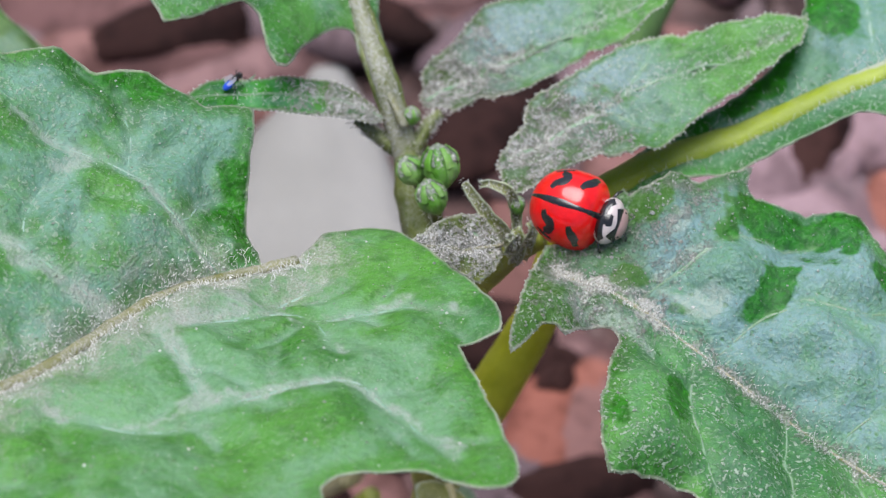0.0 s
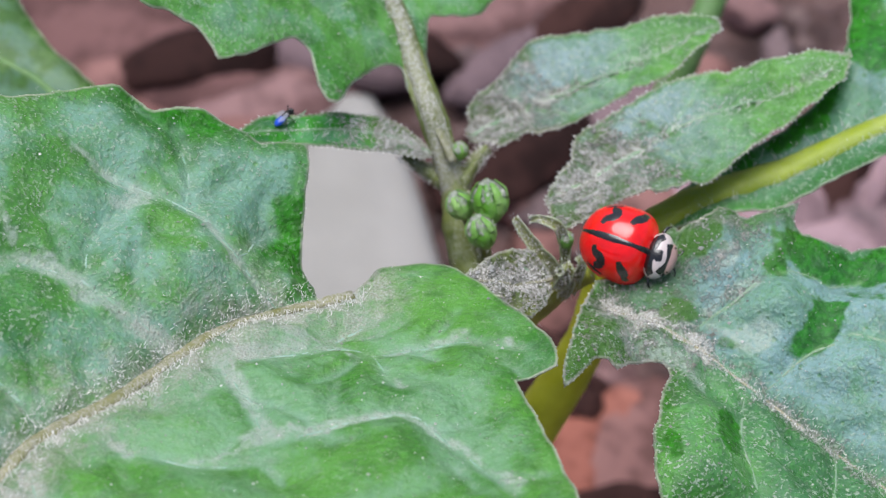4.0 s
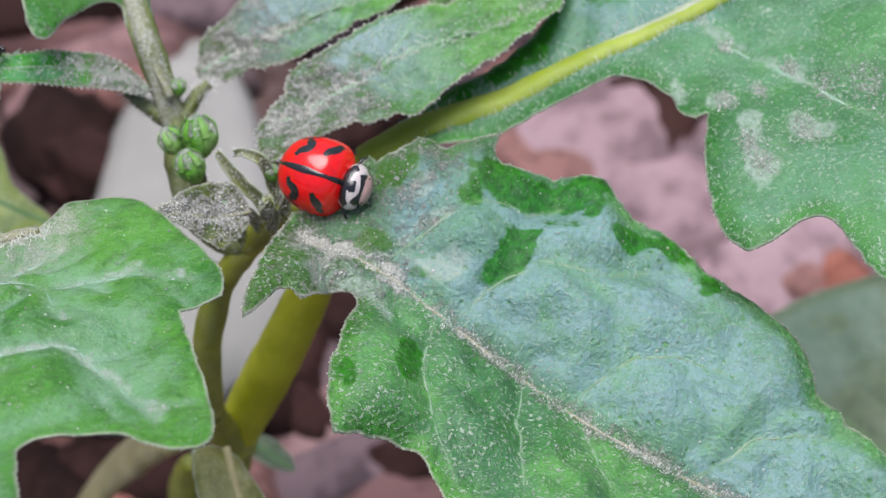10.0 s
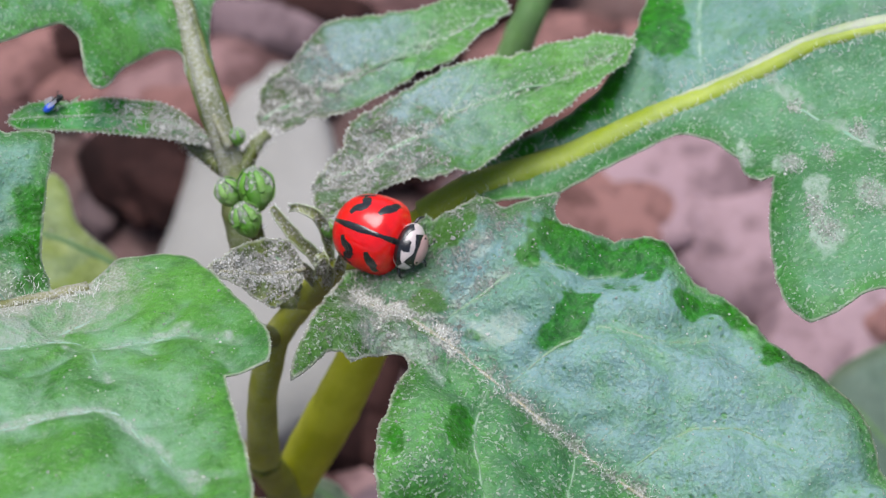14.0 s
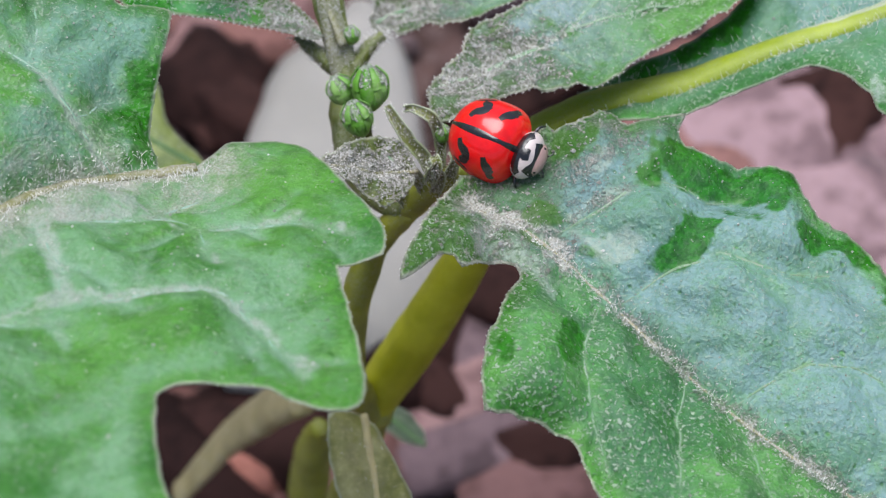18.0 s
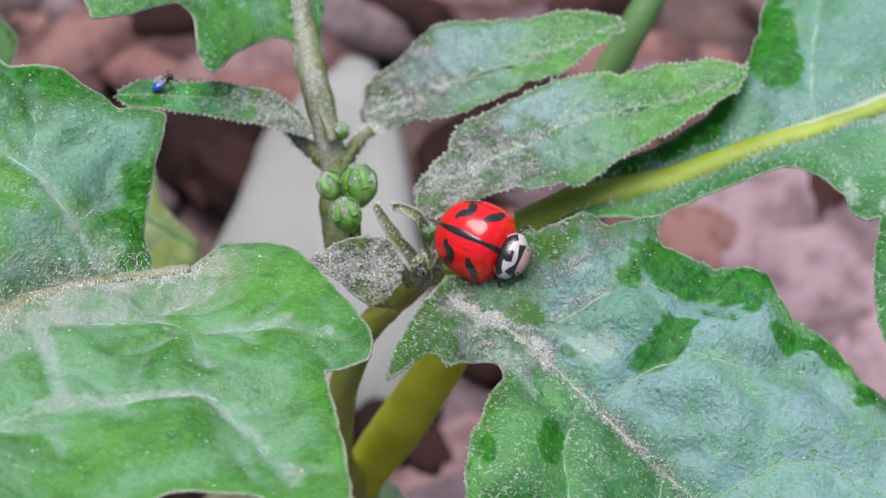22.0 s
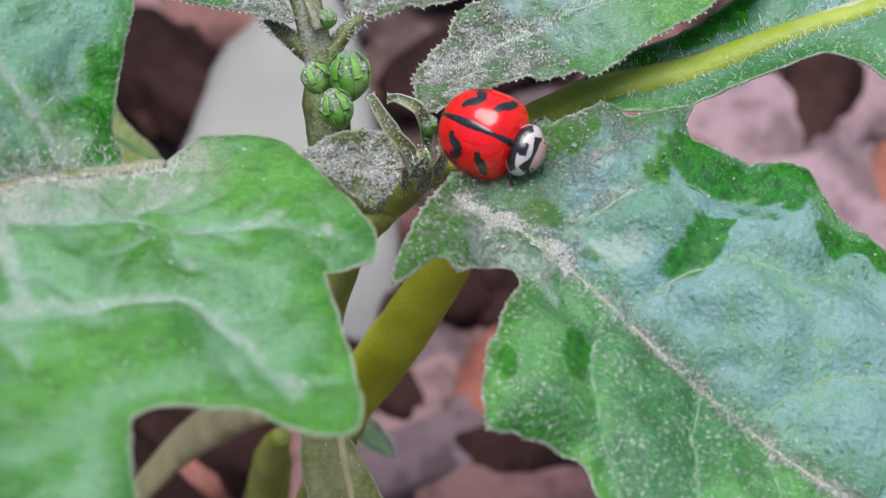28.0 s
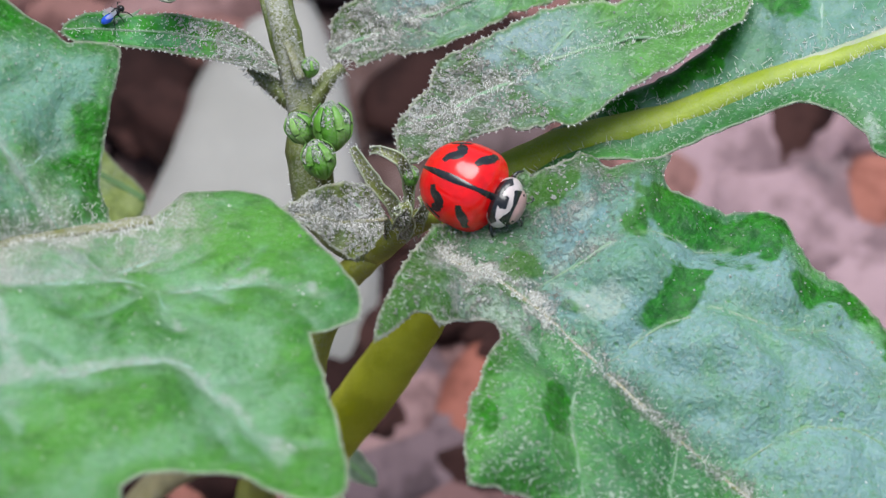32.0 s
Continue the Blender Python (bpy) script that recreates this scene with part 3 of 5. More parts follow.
def leaf(parent, blades, skin, label, rib=(0.5, 0.2), rib_material=None, rib_lift=0.0, hairs=400, edge_hairs=300, grains=120, rib_hairs=True, vein_width=0.08, hair_long=0.36, patches=(), vein_material=None, vein_lift=0.0, rib_lump=0.35, base_grains=0, base_reach=6.0, rim_long=0.075, rib_spread=0.0):
    """A leaf under the plant: its blade, a midrib, every side vein, hairs and dust grains."""
    main = blades[0]
    rng = np.random.default_rng(int(main.seed * 10) + 7)
    ob = part("leaf", leaf_mesh("leaf", blades), LEAF_SKIN[skin], parent, label)
    line = main.place(main.mid, rib_lift)
    part("midrib", tube_mesh("midrib", line[:: max(1, len(line) // 14)], rib, 12, 0.8, main.up, 0.3, rib_lump), rib_material or MIDRIB, ob, "hairy midrib")
    for bl in blades:
        for v in bl.veins:
            q = bl.place(v, vein_lift)
            if len(q) > 2:
                part("vein", tube_mesh("vein", q[:: max(1, len(q) // 9)], (vein_width * 0.3, vein_width * 1.4, vein_width * 1.5, vein_width * 1.1, vein_width * 0.2), 8, 0.32, bl.up, 0.4, 0.4), vein_material or VEIN, ob)
    roots, ways, rim_roots, rim_ways = [], [], [], []
    for bl in blades:
        if rib_hairs:
            pick = rng.integers(0, len(bl.mid), hairs)
            q = bl.mid[pick] + rng.normal(0, rib_spread or 0.35 + rib[0] * 0.5, (hairs, 2))
            q = q[inside(q, bl.ring)]
            roots.append(bl.place(q, 0.05))
            ways.append(bl.up + rng.normal(0, 0.55, (len(q), 3)))
        pick = rng.integers(0, len(bl.ring), edge_hairs)
        q = bl.ring[pick]
        out = np.roll(bl.ring, -1, 0)[pick] - np.roll(bl.ring, 1, 0)[pick]
        nrm = np.stack([out[:, 1], -out[:, 0]], 1)
        nrm *= np.where(inside(q + 0.3 * nrm / (np.hypot(*nrm.T)[:, None] + 1e-9), bl.ring), -1, 1)[:, None]
        rim_roots.append(bl.place(q, -0.05))
        rim_ways.append(nrm[:, :1] * bl.a + nrm[:, 1:] * bl.b + rng.normal(0, 0.55, (edge_hairs, 3)))
    crust = []
    if base_grains:
        q = main.grid[rng.integers(0, len(main.grid), base_grains * 3)] + rng.normal(0, 0.2, (base_grains * 3, 2))
        keep = inside(q, main.ring) & (q[:, 0] < base_reach * rng.uniform(0.1, 1.1, len(q)) ** 0.7) & (field(q, 0.8, main.seed + 8) > rng.normal(-0.1, 0.12, len(q)))
        q = q[keep]
        crust.append(main.place(q, 0.03))
        some = q[:: 3]
        roots.append(main.place(some, 0.0))
        ways.append(main.up + rng.normal(0, 0.7, (len(some), 3)))
    part("hair", hair_mesh("hair", np.vstack(roots), np.vstack(ways), rng, hair_long, 0.024), HAIR, ob, "fine pale hairs", kind="stuff")
    part("edge_hair", hair_mesh("edge_hair", np.vstack(rim_roots), np.vstack(rim_ways), rng, rim_long, 0.020), HAIR, ob, "short pale hairs along the rim", kind="stuff")
    spots = []
    for bl in blades:
        q = bl.grid[rng.integers(0, len(bl.grid), grains)] + rng.normal(0, 0.2, (grains, 2))
        spots.append(bl.place(q[inside(q, bl.ring)], 0.03))
    for u, w, size in patches:
        q = np.array((u, w)) + rng.normal(0, size, (int(800 * size), 2)) * (0.7, 1.1)
        spots.append(main.place(q, 0.03))
    if crust:
        part("dust_crust", grain_mesh("dust_crust", np.vstack(crust), rng, 0.072), CRUST, ob, "grey crust of coarse dust", smooth=False, kind="stuff")
    part("dust_grain", grain_mesh("dust_grain", np.vstack(spots + [s[:: 40] for s in spots]), rng, 0.046), GRAIN, ob, "scattered pale dust grains", smooth=False, kind="stuff")
    return ob


# ---- ground: dark humus sheet with litter ----
def ground_material():
    k = Kit("humus")
    big, small = k.noise(0.05, 5.0, 0.6), k.noise(0.35, 5.0, 0.65)
    color = k.mix(k.ramp(big, 0.35, 0.65), (0.050, 0.030, 0.028), (0.21, 0.125, 0.115))
    color = k.mix(k.ramp(small, 0.45, 0.75), color, (0.27, 0.19, 0.18))
    k.bump(k.math("ADD", small, k.noise(1.5, 4.0)), 1.2)
    return k.done(color, 0.9, 0.2)


def litter_material(name, a, b):
    k = Kit(name)
    tone = k.mix(k.random(), a, b)
    color = k.mix(k.math("MULTIPLY", k.ramp(k.noise(0.16, 5.0, 0.65), 0.42, 0.62), 0.75), tone, tuple(v * 0.42 for v in a))
    k.bump(k.noise(1.2, 4.0), 0.3)
    return k.done(color, 0.85, 0.15)


PINK = litter_material("pink_litter", (0.17, 0.085, 0.08), (0.33, 0.20, 0.195))
ROSE = litter_material("rose_litter", (0.29, 0.18, 0.195), (0.40, 0.27, 0.29))
RUST = litter_material("rust_litter", (0.20, 0.095, 0.082), (0.30, 0.155, 0.140))
GREY = litter_material("grey_litter", (0.11, 0.075, 0.075), (0.24, 0.17, 0.175))
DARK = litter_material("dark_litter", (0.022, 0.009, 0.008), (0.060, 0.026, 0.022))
TERRA = litter_material("terracotta_litter", (0.30, 0.10, 0.07), (0.42, 0.18, 0.14))
# mauve lowered in tone: the plant's shade is put into this colour
MAUVE = litter_material("mauve_litter", (0.15, 0.10, 0.11), (0.26, 0.18, 0.19))
PALE = plain_material("pale_stone", (0.29, 0.275, 0.25), (0.37, 0.35, 0.325), 0.04, 0.7, 0.2, 0.8)


def build_ground():
    radii = [0, 6, 12, 18, 24, 30, 36, 42, 48, 54, 60, 66, 72, 80, 90, 105, 130, 170, 240, 400, 900, 3000, 15000, 80000]
    n = 72
    verts, faces = [(0, 0.070, -0.002)], []
    for i, r in enumerate(radii[1:]):
        for j in range(n):
            a = 2 * math.pi * j / n
            x, y = r * math.cos(a), 70 + r * math.sin(a)
            z = 3.0 * noise.noise((x * 0.06, y * 0.06, 1)) + 1.5 * noise.noise((x * 0.2, y * 0.2, 4)) if r < 300 else 0
            verts.append((x * MM, y * MM, (z - 2.0) * MM))
            k = 1 + i * n
            if i == 0:
                faces.append((0, k + j, k + (j + 1) % n))
            else:
                faces.append((k - n + j, k + j, k + (j + 1) % n, k - n + (j + 1) % n))
    return tagged(part("ground", mesh_of("ground", verts, faces), ground_material()), label="reddish-brown humus soil under leaf litter", category="ground", kind="structure")


build_ground()


def chip(x, y, long, wide, high, turn, tilt, material, name, label, category, seed, base=0.0, taper=0.0):
    """A worn stone or a curled piece of dry litter lying on the soil."""
    bm = bmesh.new()
    bmesh.ops.create_icosphere(bm, subdivisions=3, radius=1.0)
    for v in bm.verts:
        k = 1 + 0.28 * noise.noise(v.co * 1.3 + Vector((seed, 0, 0))) + 0.10 * noise.noise(v.co * 3.5 + Vector((0, seed, 0)))
        c = v.co * k
        v.co = Vector((c.x * long / 2, c.y * wide / 2 * (1 - taper * c.x), c.z * high / 2)) * MM
    ob = part(name, bm, material)
    z = base + high * 0.30 - 1.2
    ob.matrix_world = pose(x * MM, y * MM, z * MM, tilt, tilt * 0.6, turn)
    return tagged(ob, label=label, category=category)


def litter():
    rng = random.Random(4)
    # pieces that stand out, placed one by one: x, y, length, width, height, turn
    for x, y, l, w, h, a in ((-30, 88, 26, 15, 6, 20), (-45, 100, 34, 16, 6, -25), (26, 72, 30, 20, 8, 15), (36, 62, 26, 17, 8, -40), (-5, 38, 20, 13, 6, 60), (5, 29, 20, 15, 6, 10),
                             (24, 78, 22, 13, 6, 50), (-1, 103, 32, 12, 6, 5), (6, 46, 16, 12, 5, 80), (45, 80, 26, 16, 7, 20), (-60, 84, 24, 18, 6, 0), (56, 70, 22, 18, 7, 70), (47, 55, 26, 20, 7, 30), (38, 50, 18, 12, 6, 80)):
        tagged(chip(x, y, l, w, h, a, rng.uniform(-6, 6), ROSE if x > 20 else PINK, "litter_flake", "pinkish flat flake of dry leaf litter on the soil", "leaf litter", rng.uniform(0, 50)), group="litter flakes")
    for x, y, l, w, h, a in ((-32, 31, 18, 9, 5, 30), (60, 44, 12, 8, 6, 25), (7, 42, 12, 7, 4, -20), (-29, 84, 16, 8, 5, -10), (-50, 92, 20, 9, 5, 40), (12, 92, 18, 8, 5, 15), (2, 60, 12, 8, 4, 50), (17, 70, 22, 13, 5, 118), (24, 68, 22, 13, 5, 171), (49, 54, 10, 6, 5, 165), (47, 51, 11, 7, 5, 151), (8, 40, 22, 13, 5, 58), (-31, 30, 20, 12, 5, 141), (-15, 28, 20, 12, 5, 78)):
        tagged(chip(x, y, l, w, h, a, rng.uniform(-8, 8), RUST, "rust_chip", "rust-brown chip of dead bark on the soil", "bark chip", rng.uniform(0, 50), 1.5), group="bark chips")
    # near-black brown lumps that fill the dark gaps in the litter
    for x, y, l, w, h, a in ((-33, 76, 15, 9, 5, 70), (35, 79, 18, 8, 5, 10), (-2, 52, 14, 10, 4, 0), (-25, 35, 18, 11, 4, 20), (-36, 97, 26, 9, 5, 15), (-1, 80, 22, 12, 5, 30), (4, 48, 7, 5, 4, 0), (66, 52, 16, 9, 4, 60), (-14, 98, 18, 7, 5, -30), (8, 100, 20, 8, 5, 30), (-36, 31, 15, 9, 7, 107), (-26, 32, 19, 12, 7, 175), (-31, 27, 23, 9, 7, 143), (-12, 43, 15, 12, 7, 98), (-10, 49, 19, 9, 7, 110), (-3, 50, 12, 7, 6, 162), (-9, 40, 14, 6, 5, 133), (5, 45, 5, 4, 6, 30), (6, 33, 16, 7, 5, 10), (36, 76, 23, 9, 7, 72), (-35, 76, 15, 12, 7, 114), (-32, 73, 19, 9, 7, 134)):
        tagged(chip(x, y, l, w, h, a, rng.uniform(-6, 6), DARK, "dark_clod", "dark clod of soil", "soil clod", rng.uniform(0, 50), 2.0), group="soil clods")
    for x, y, l, w, h, a in ((3, 39, 15, 10, 5, 70), (-24, 29, 15, 8, 6, 20), (8, 44, 11, 8, 5, 30), (44, 66, 13, 8, 6, 60), (51, 50, 10, 7, 6, 100)):
        tagged(chip(x, y, l, w, h, a, rng.uniform(-8, 8), TERRA, "bark_chip", "terracotta-red chip of bark on the soil", "bark chip", rng.uniform(0, 50), 1.5), group="red bark chips")
    for x, y, l, w, h, a in ((-5, 44, 13, 8, 5, 120), (-5, 32, 18, 9, 5, 20), (1, 34, 14, 9, 5, 80), (14, 88, 20, 7, 5, 35), (-20, 96, 20, 7, 6, -15), (36, 68, 20, 10, 6, -20), (0, 95, 20, 6, 6, 40), (52, 62, 16, 9, 5, 30)):
        tagged(chip(x, y, l, w, h, a, rng.uniform(-8, 8), MAUVE, "litter_flake", "mauve-grey flake of dry leaf litter on the soil", "leaf litter", rng.uniform(0, 50), 1.0), group="litter flakes")
    for _ in range(110):
        x, y = rng.uniform(-75, 80), rng.uniform(15, 125)
        kind = rng.choice(((PINK, "litter_flake", "pinkish flat flake of dry leaf litter on the soil", "leaf litter", "litter flakes"), (GREY, "grey_flake", "grey-brown flake of old leaf litter on the soil", "leaf litter", "grey flakes"),
                           (RUST, "rust_chip", "rust-brown chip of dead bark on the soil", "bark chip", "bark chips"), (GREY, "grey_flake", "grey-brown flake of old leaf litter on the soil", "leaf litter", "grey flakes")))
        l = rng.uniform(4, 15)
        tagged(chip(x, y, l, l * rng.uniform(0.35, 0.8), rng.uniform(2, 5), rng.uniform(0, 180), rng.uniform(-10, 10), kind[0], kind[1], kind[2], kind[3], rng.uniform(0, 50)), group=kind[4])
    chip(-20, 62, 56, 23, 9, 90, 2, PALE, "pale_stone", "large pale grey-white smooth stone lying on the soil", "stone", 3.0, 3.0, 0.42)


litter()

# ---- the plant: plans of its leaves in millimetres ----
LOWER_HALF = dict(
    base=(-17.1, -4.2, 96.5), along=(-0.704, -0.642, 0.303), across=(0.708, -0.666, 0.234),
    outline=[(0.9, -0.4), (-0.7, -0.2), (-2.6, -0.2), (-4.7, 1.0), (-5.6, 2.8), (-5.0, 6.4), (-4.3, 9.4), (-3.5, 11.7), (-2.7, 12.8), (-1.9, 13.5), (-0.7, 13.0), (0.3, 12.5), (0.9, 13.4), (2.1, 15.45), (4.0, 18.65), (5.8, 21.2), (7.0, 22.4), (8.1, 22.5), (9.0, 21.65), (9.6, 19.4), (10.1, 18.1), (11.8, 16.85), (13.3, 16.2), (14.3, 16.3), (15.0, 17.1), (16.1, 18.6), (18.0, 22.0), (18.8, 24.2), (22.5, 25.0), (28.7, 22.7), (37.2, 2.5), (31.7, 0.6), (27.0, 0.1), (20.9, -1.7), (15.3, -1.9), (11.1, -2.6), (6.8, -2.6), (3.3, -1.7)],
    mid=[(-0.1, -0.1), (3.2, -1.8), (6.7, -2.7), (11.0, -2.6), (15.3, -2.0), (20.8, -1.8), (26.9, -0.0), (32.0, 1.0)],
    veins=[[(10.3, -0.8), (11.3, 3.4), (13.1, 6.9)], [(9.0, 0.5), (4.3, 2.8), (3.6, 4.7), (5.0, 8.1)], [(4.0, 4.7), (1.9, 5.6), (-0.8, 7.9), (-2.0, 10.6)], [(12.9, 7.1), (9.4, 8.5), (6.5, 10.3), (6.5, 14.2), (7.5, 18.8)], [(19.0, 1.4), (16.9, 5.5), (13.7, 7.9)], [(23.5, 0.2), (25.2, 4.3), (26.9, 8.4)], [(4.6, 2.2), (2.7, 2.1), (0.1, 2.3)]])

UPPER_HALF = dict(
    base=(-17.1, -4.0, 96.2), along=(-0.698, -0.644, 0.312), across=(0.588, -0.765, -0.264),
    outline=[(0.2, -0.1), (1.7, -1.2), (0.6, -3.4), (-1.6, -6.7), (-3.9, -9.4), (-2.9, -10.3), (-1.4, -10.7), (-1.0, -11.8), (0.3, -14.2), (1.8, -15.1), (3.2, -15.5), (3.9, -16.8), (4.8, -17.8), (6.8, -18.5), (8.2, -18.9), (10.6, -19.5), (12.3, -20.4), (17.4, -21.2), (24.3, -19.1), (30.3, -14.0), (34.3, -5.4), (32.0, 0.7), (27.1, -0.1), (21.5, -1.3), (16.0, -1.5), (12.0, -1.9), (7.8, -2.0), (3.9, -1.3)],
    mid=[(-0.1, -0.1), (3.9, -1.3), (7.8, -1.9), (12.1, -1.9), (16.1, -1.4), (21.5, -1.3), (27.1, -0.0), (32.0, 0.7)],
    veins=[[(4.6, -1.3), (5.4, -5.3), (5.9, -8.9), (8.2, -12.9)], [(12.1, -2.3), (13.7, -6.9), (15.3, -9.5), (18.4, -12.0)], [(21.5, -1.8), (21.8, -4.8), (23.3, -8.2)], [(5.7, -5.0), (2.8, -5.7), (1.2, -6.0)], [(9.3, -10.5), (12.0, -10.1), (14.8, -7.0)], [(5.9, -8.9), (3.9, -11.4), (2.7, -13.9)]])

BEETLE_LEAF = dict(
    base=(-0.2, -3.2, 94.2), along=(0.796, -0.581, -0.169), across=(0.573, 0.813, -0.1),
    outline=[(-3.0, 0.5), (-2.6, 1.3), (-2.0, 2.6), (-1.6, 4.2), (-1.3, 5.9), (-0.7, 5.9), (-0.2, 7.0), (0.4, 8.7), (1.0, 9.0), (2.2, 9.1), (3.2, 10.8), (4.2, 12.2), (4.6, 10.9), (5.5, 10.5), (7.4, 11.4), (9.2, 12.5), (11.3, 13.2), (13.6, 12.1), (16.2, 12.4), (19.9, 11.4), (23.2, 11.3), (25.3, 10.9), (27.0, 10.0), (28.9, 8.5), (31.3, 7.6), (34.1, 7.1), (37.5, 6.3), (40.2, 4.4), (42.1, 1.9), (40.2, -0.4), (34.1, -5.5), (26.0, -10.4), (20.5, -13.3), (17.5, -12.7), (15.2, -11.1), (14.1, -10.5), (12.3, -9.7), (10.6, -10.0), (9.1, -10.9), (7.9, -11.8), (6.5, -10.4), (5.4, -8.6), (4.5, -5.7), (3.95, -3.2), (3.1, -2.45), (2.4, -2.65), (1.8, -3.85), (1.4, -5.45), (0.6, -5.15), (0.1, -5.6), (-0.1, -7.5), (-0.3, -8.9), (-1.0, -7.9), (-1.65, -6.0), (-2.2, -4.2), (-2.5, -2.9), (-2.8, -1.0)],
    mid=[(-1.0, -0.3), (1.2, 0.1), (4.2, 0.3), (8.6, -0.3), (12.7, -0.7), (16.7, -0.9), (20.5, -0.8), (24.1, -0.5), (27.6, 0.0), (31.1, 0.5), (38.1, 1.0)],
    veins=[[(8.9, -0.1), (9.7, 3.0), (11.4, 5.5), (14.5, 7.0), (17.5, 10.0)], [(3.4, 1.0), (4.5, 4.2), (6.2, 7.3), (8.6, 8.7), (10.1, 10.3)], [(17.3, -0.6), (18.4, 2.9), (20.6, 5.1), (24.2, 6.3)], [(8.1, -0.8), (9.3, -4.2), (11.6, -7.1), (15.0, -9.8)], [(14.2, -0.8), (15.2, -2.8), (16.7, -5.3), (18.4, -8.5)], [(18.7, -1.0), (20.7, -3.1), (22.9, -5.0)], [(26.6, -0.3), (28.2, -1.8), (30.3, -3.7)], [(25.5, -0.3), (27.4, 4.0), (31.1, 6.4)]])

BIG_LEAF = dict(
    base=(1.2, 7.9, 86.7), along=(0.95, 0.189, 0.248), across=(-0.154, 0.976, -0.154),
    outline=[(0.1, 0.5), (1.8, 1.0), (5.1, 2.2), (8.4, 2.9), (11.8, 4.0), (15.1, 5.6), (16.8, 8.1), (18.1, 11.5), (19.4, 14.5), (21.3, 19.8), (27.0, 26.6), (38.6, 22.7), (45.6, 8.3), (46.4, -4.0), (44.2, -13.4), (38.7, -22.4), (32.9, -28.3), (29.6, -28.5), (27.7, -26.5), (27.1, -25.6), (26.2, -23.5), (25.9, -21.2), (25.2, -19.2), (24.0, -18.7), (22.1, -19.3), (20.5, -19.3), (19.5, -17.4), (19.7, -14.0), (20.6, -10.6), (21.5, -8.1), (20.7, -8.2), (19.9, -7.2), (19.8, -5.6), (18.5, -3.4), (16.9, -2.3), (13.1, -2.2), (9.5, -2.7), (5.8, -2.4), (1.3, -1.2), (-0.1, -0.7)],
    mid=[(0.0, 0.0), (4.0, 0.1), (8.0, 0.6), (11.9, 0.6), (15.9, 0.9), (19.8, 1.2), (23.8, 1.5), (27.7, 1.6), (31.4, 1.3), (37.4, -0.0), (44.7, -3.6)],
    veins=[[(23.1, 0.6), (25.6, -5.0), (28.0, -8.9), (31.9, -15.1)], [(19.5, 2.8), (20.9, 8.1), (22.3, 12.8)], [(26.8, 2.5), (28.1, 5.9), (29.4, 8.7), (31.5, 13.7)], [(35.5, -0.1), (37.4, -3.3), (40.7, -8.9)]])

DUSTY_LEAF = dict(
    base=(-3.8, 7.8, 89.8), along=(0.906, 0.418, 0.071), across=(-0.414, 0.908, -0.068),
    outline=[(-2.0, -2.5), (-1.7, -0.8), (-0.8, 0.5), (1.1, 1.5), (2.7, 3.3), (4.6, 3.8), (7.2, 3.8), (9.8, 3.9), (12.4, 3.4), (15.4, 2.7), (18.1, 2.2), (20.5, 1.1), (21.4, 0.3), (19.9, -1.3), (17.2, -2.2), (15.2, -2.8), (12.1, -3.5), (9.6, -4.1), (7.4, -4.2), (5.3, -3.6), (2.8, -2.9), (0.6, -3.2), (-1.3, -3.3)],
    mid=[(-0.1, -0.2), (3.6, 0.5), (7.9, 0.8), (12.7, 0.4), (16.8, 0.1), (20.6, -0.0)],
    veins=[[(4.4, 0.5), (6.4, 0.4), (8.2, -2.9)], [(7.9, 0.8), (10.8, 2.1), (13.4, 2.2)]])

NARROW_LEAF = dict(
    base=(-9.0, 16.6, 85.0), along=(0.921, 0.231, 0.313), across=(-0.219, 0.973, -0.074),
    outline=[(-0.4, -0.0), (0.4, 2.0), (2.1, 2.9), (3.7, 3.3), (5.2, 4.6), (7.3, 4.7), (9.9, 3.7), (12.9, 2.7), (15.6, 1.9), (17.9, 0.5), (17.7, -0.8), (15.8, -1.9), (13.0, -2.9), (9.8, -2.8), (7.0, -2.8), (4.9, -2.9), (2.6, -2.3), (1.3, -2.6), (0.6, -1.4), (-0.4, -0.7)],
    mid=[(-0.2, -0.1), (2.6, 0.4), (6.7, 0.1), (10.6, -0.4), (14.8, -0.1), (17.7, -0.0)],
    veins=[[(3.8, 0.2), (6.2, -1.5), (9.2, -2.2)]])

TOP_LEAF = dict(
    base=(-11.5, 11.9, 89.1), along=(-0.257, 0.914, 0.313), across=(-0.784, -0.387, 0.485),
    outline=[(4.5, -1.05), (4.5, 0.75), (5.95, 0.8), (6.35, 1.6), (6.2, 3.0), (5.3, 4.7), (4.9, 5.6), (4.0, 6.6), (3.5, 7.4), (3.6, 7.95), (4.8, 8.25), (5.9, 8.1), (7.25, 7.95), (8.15, 8.9), (7.44, 11.2), (6.76, 13.5), (6.6, 15.2), (7.4, 15.3), (8.96, 16.1), (9.9, 17.7), (10.5, 19.6), (14.6, 21.9), (22.7, 18.4), (29.0, 9.3), (32.4, -1.5), (32.1, -11.5), (24.4, -15.9), (15.0, -15.4), (13.3, -12.85), (12.4, -11.4), (11.2, -9.1), (9.84, -6.7), (9.78, -4.45), (9.7, -2.7), (8.6, -1.9), (7.5, -1.65), (6.0, -1.35)],
    mid=[(-0.8, -0.6), (1.2, -0.2), (5.3, -0.2), (9.0, -0.2), (11.1, -0.0), (16.3, -0.5), (24.2, -0.5)],
    veins=[[(10.3, 0.1), (11.9, 3.9), (13.4, 8.7)], [(12.8, -0.2), (16.5, -7.5)]])

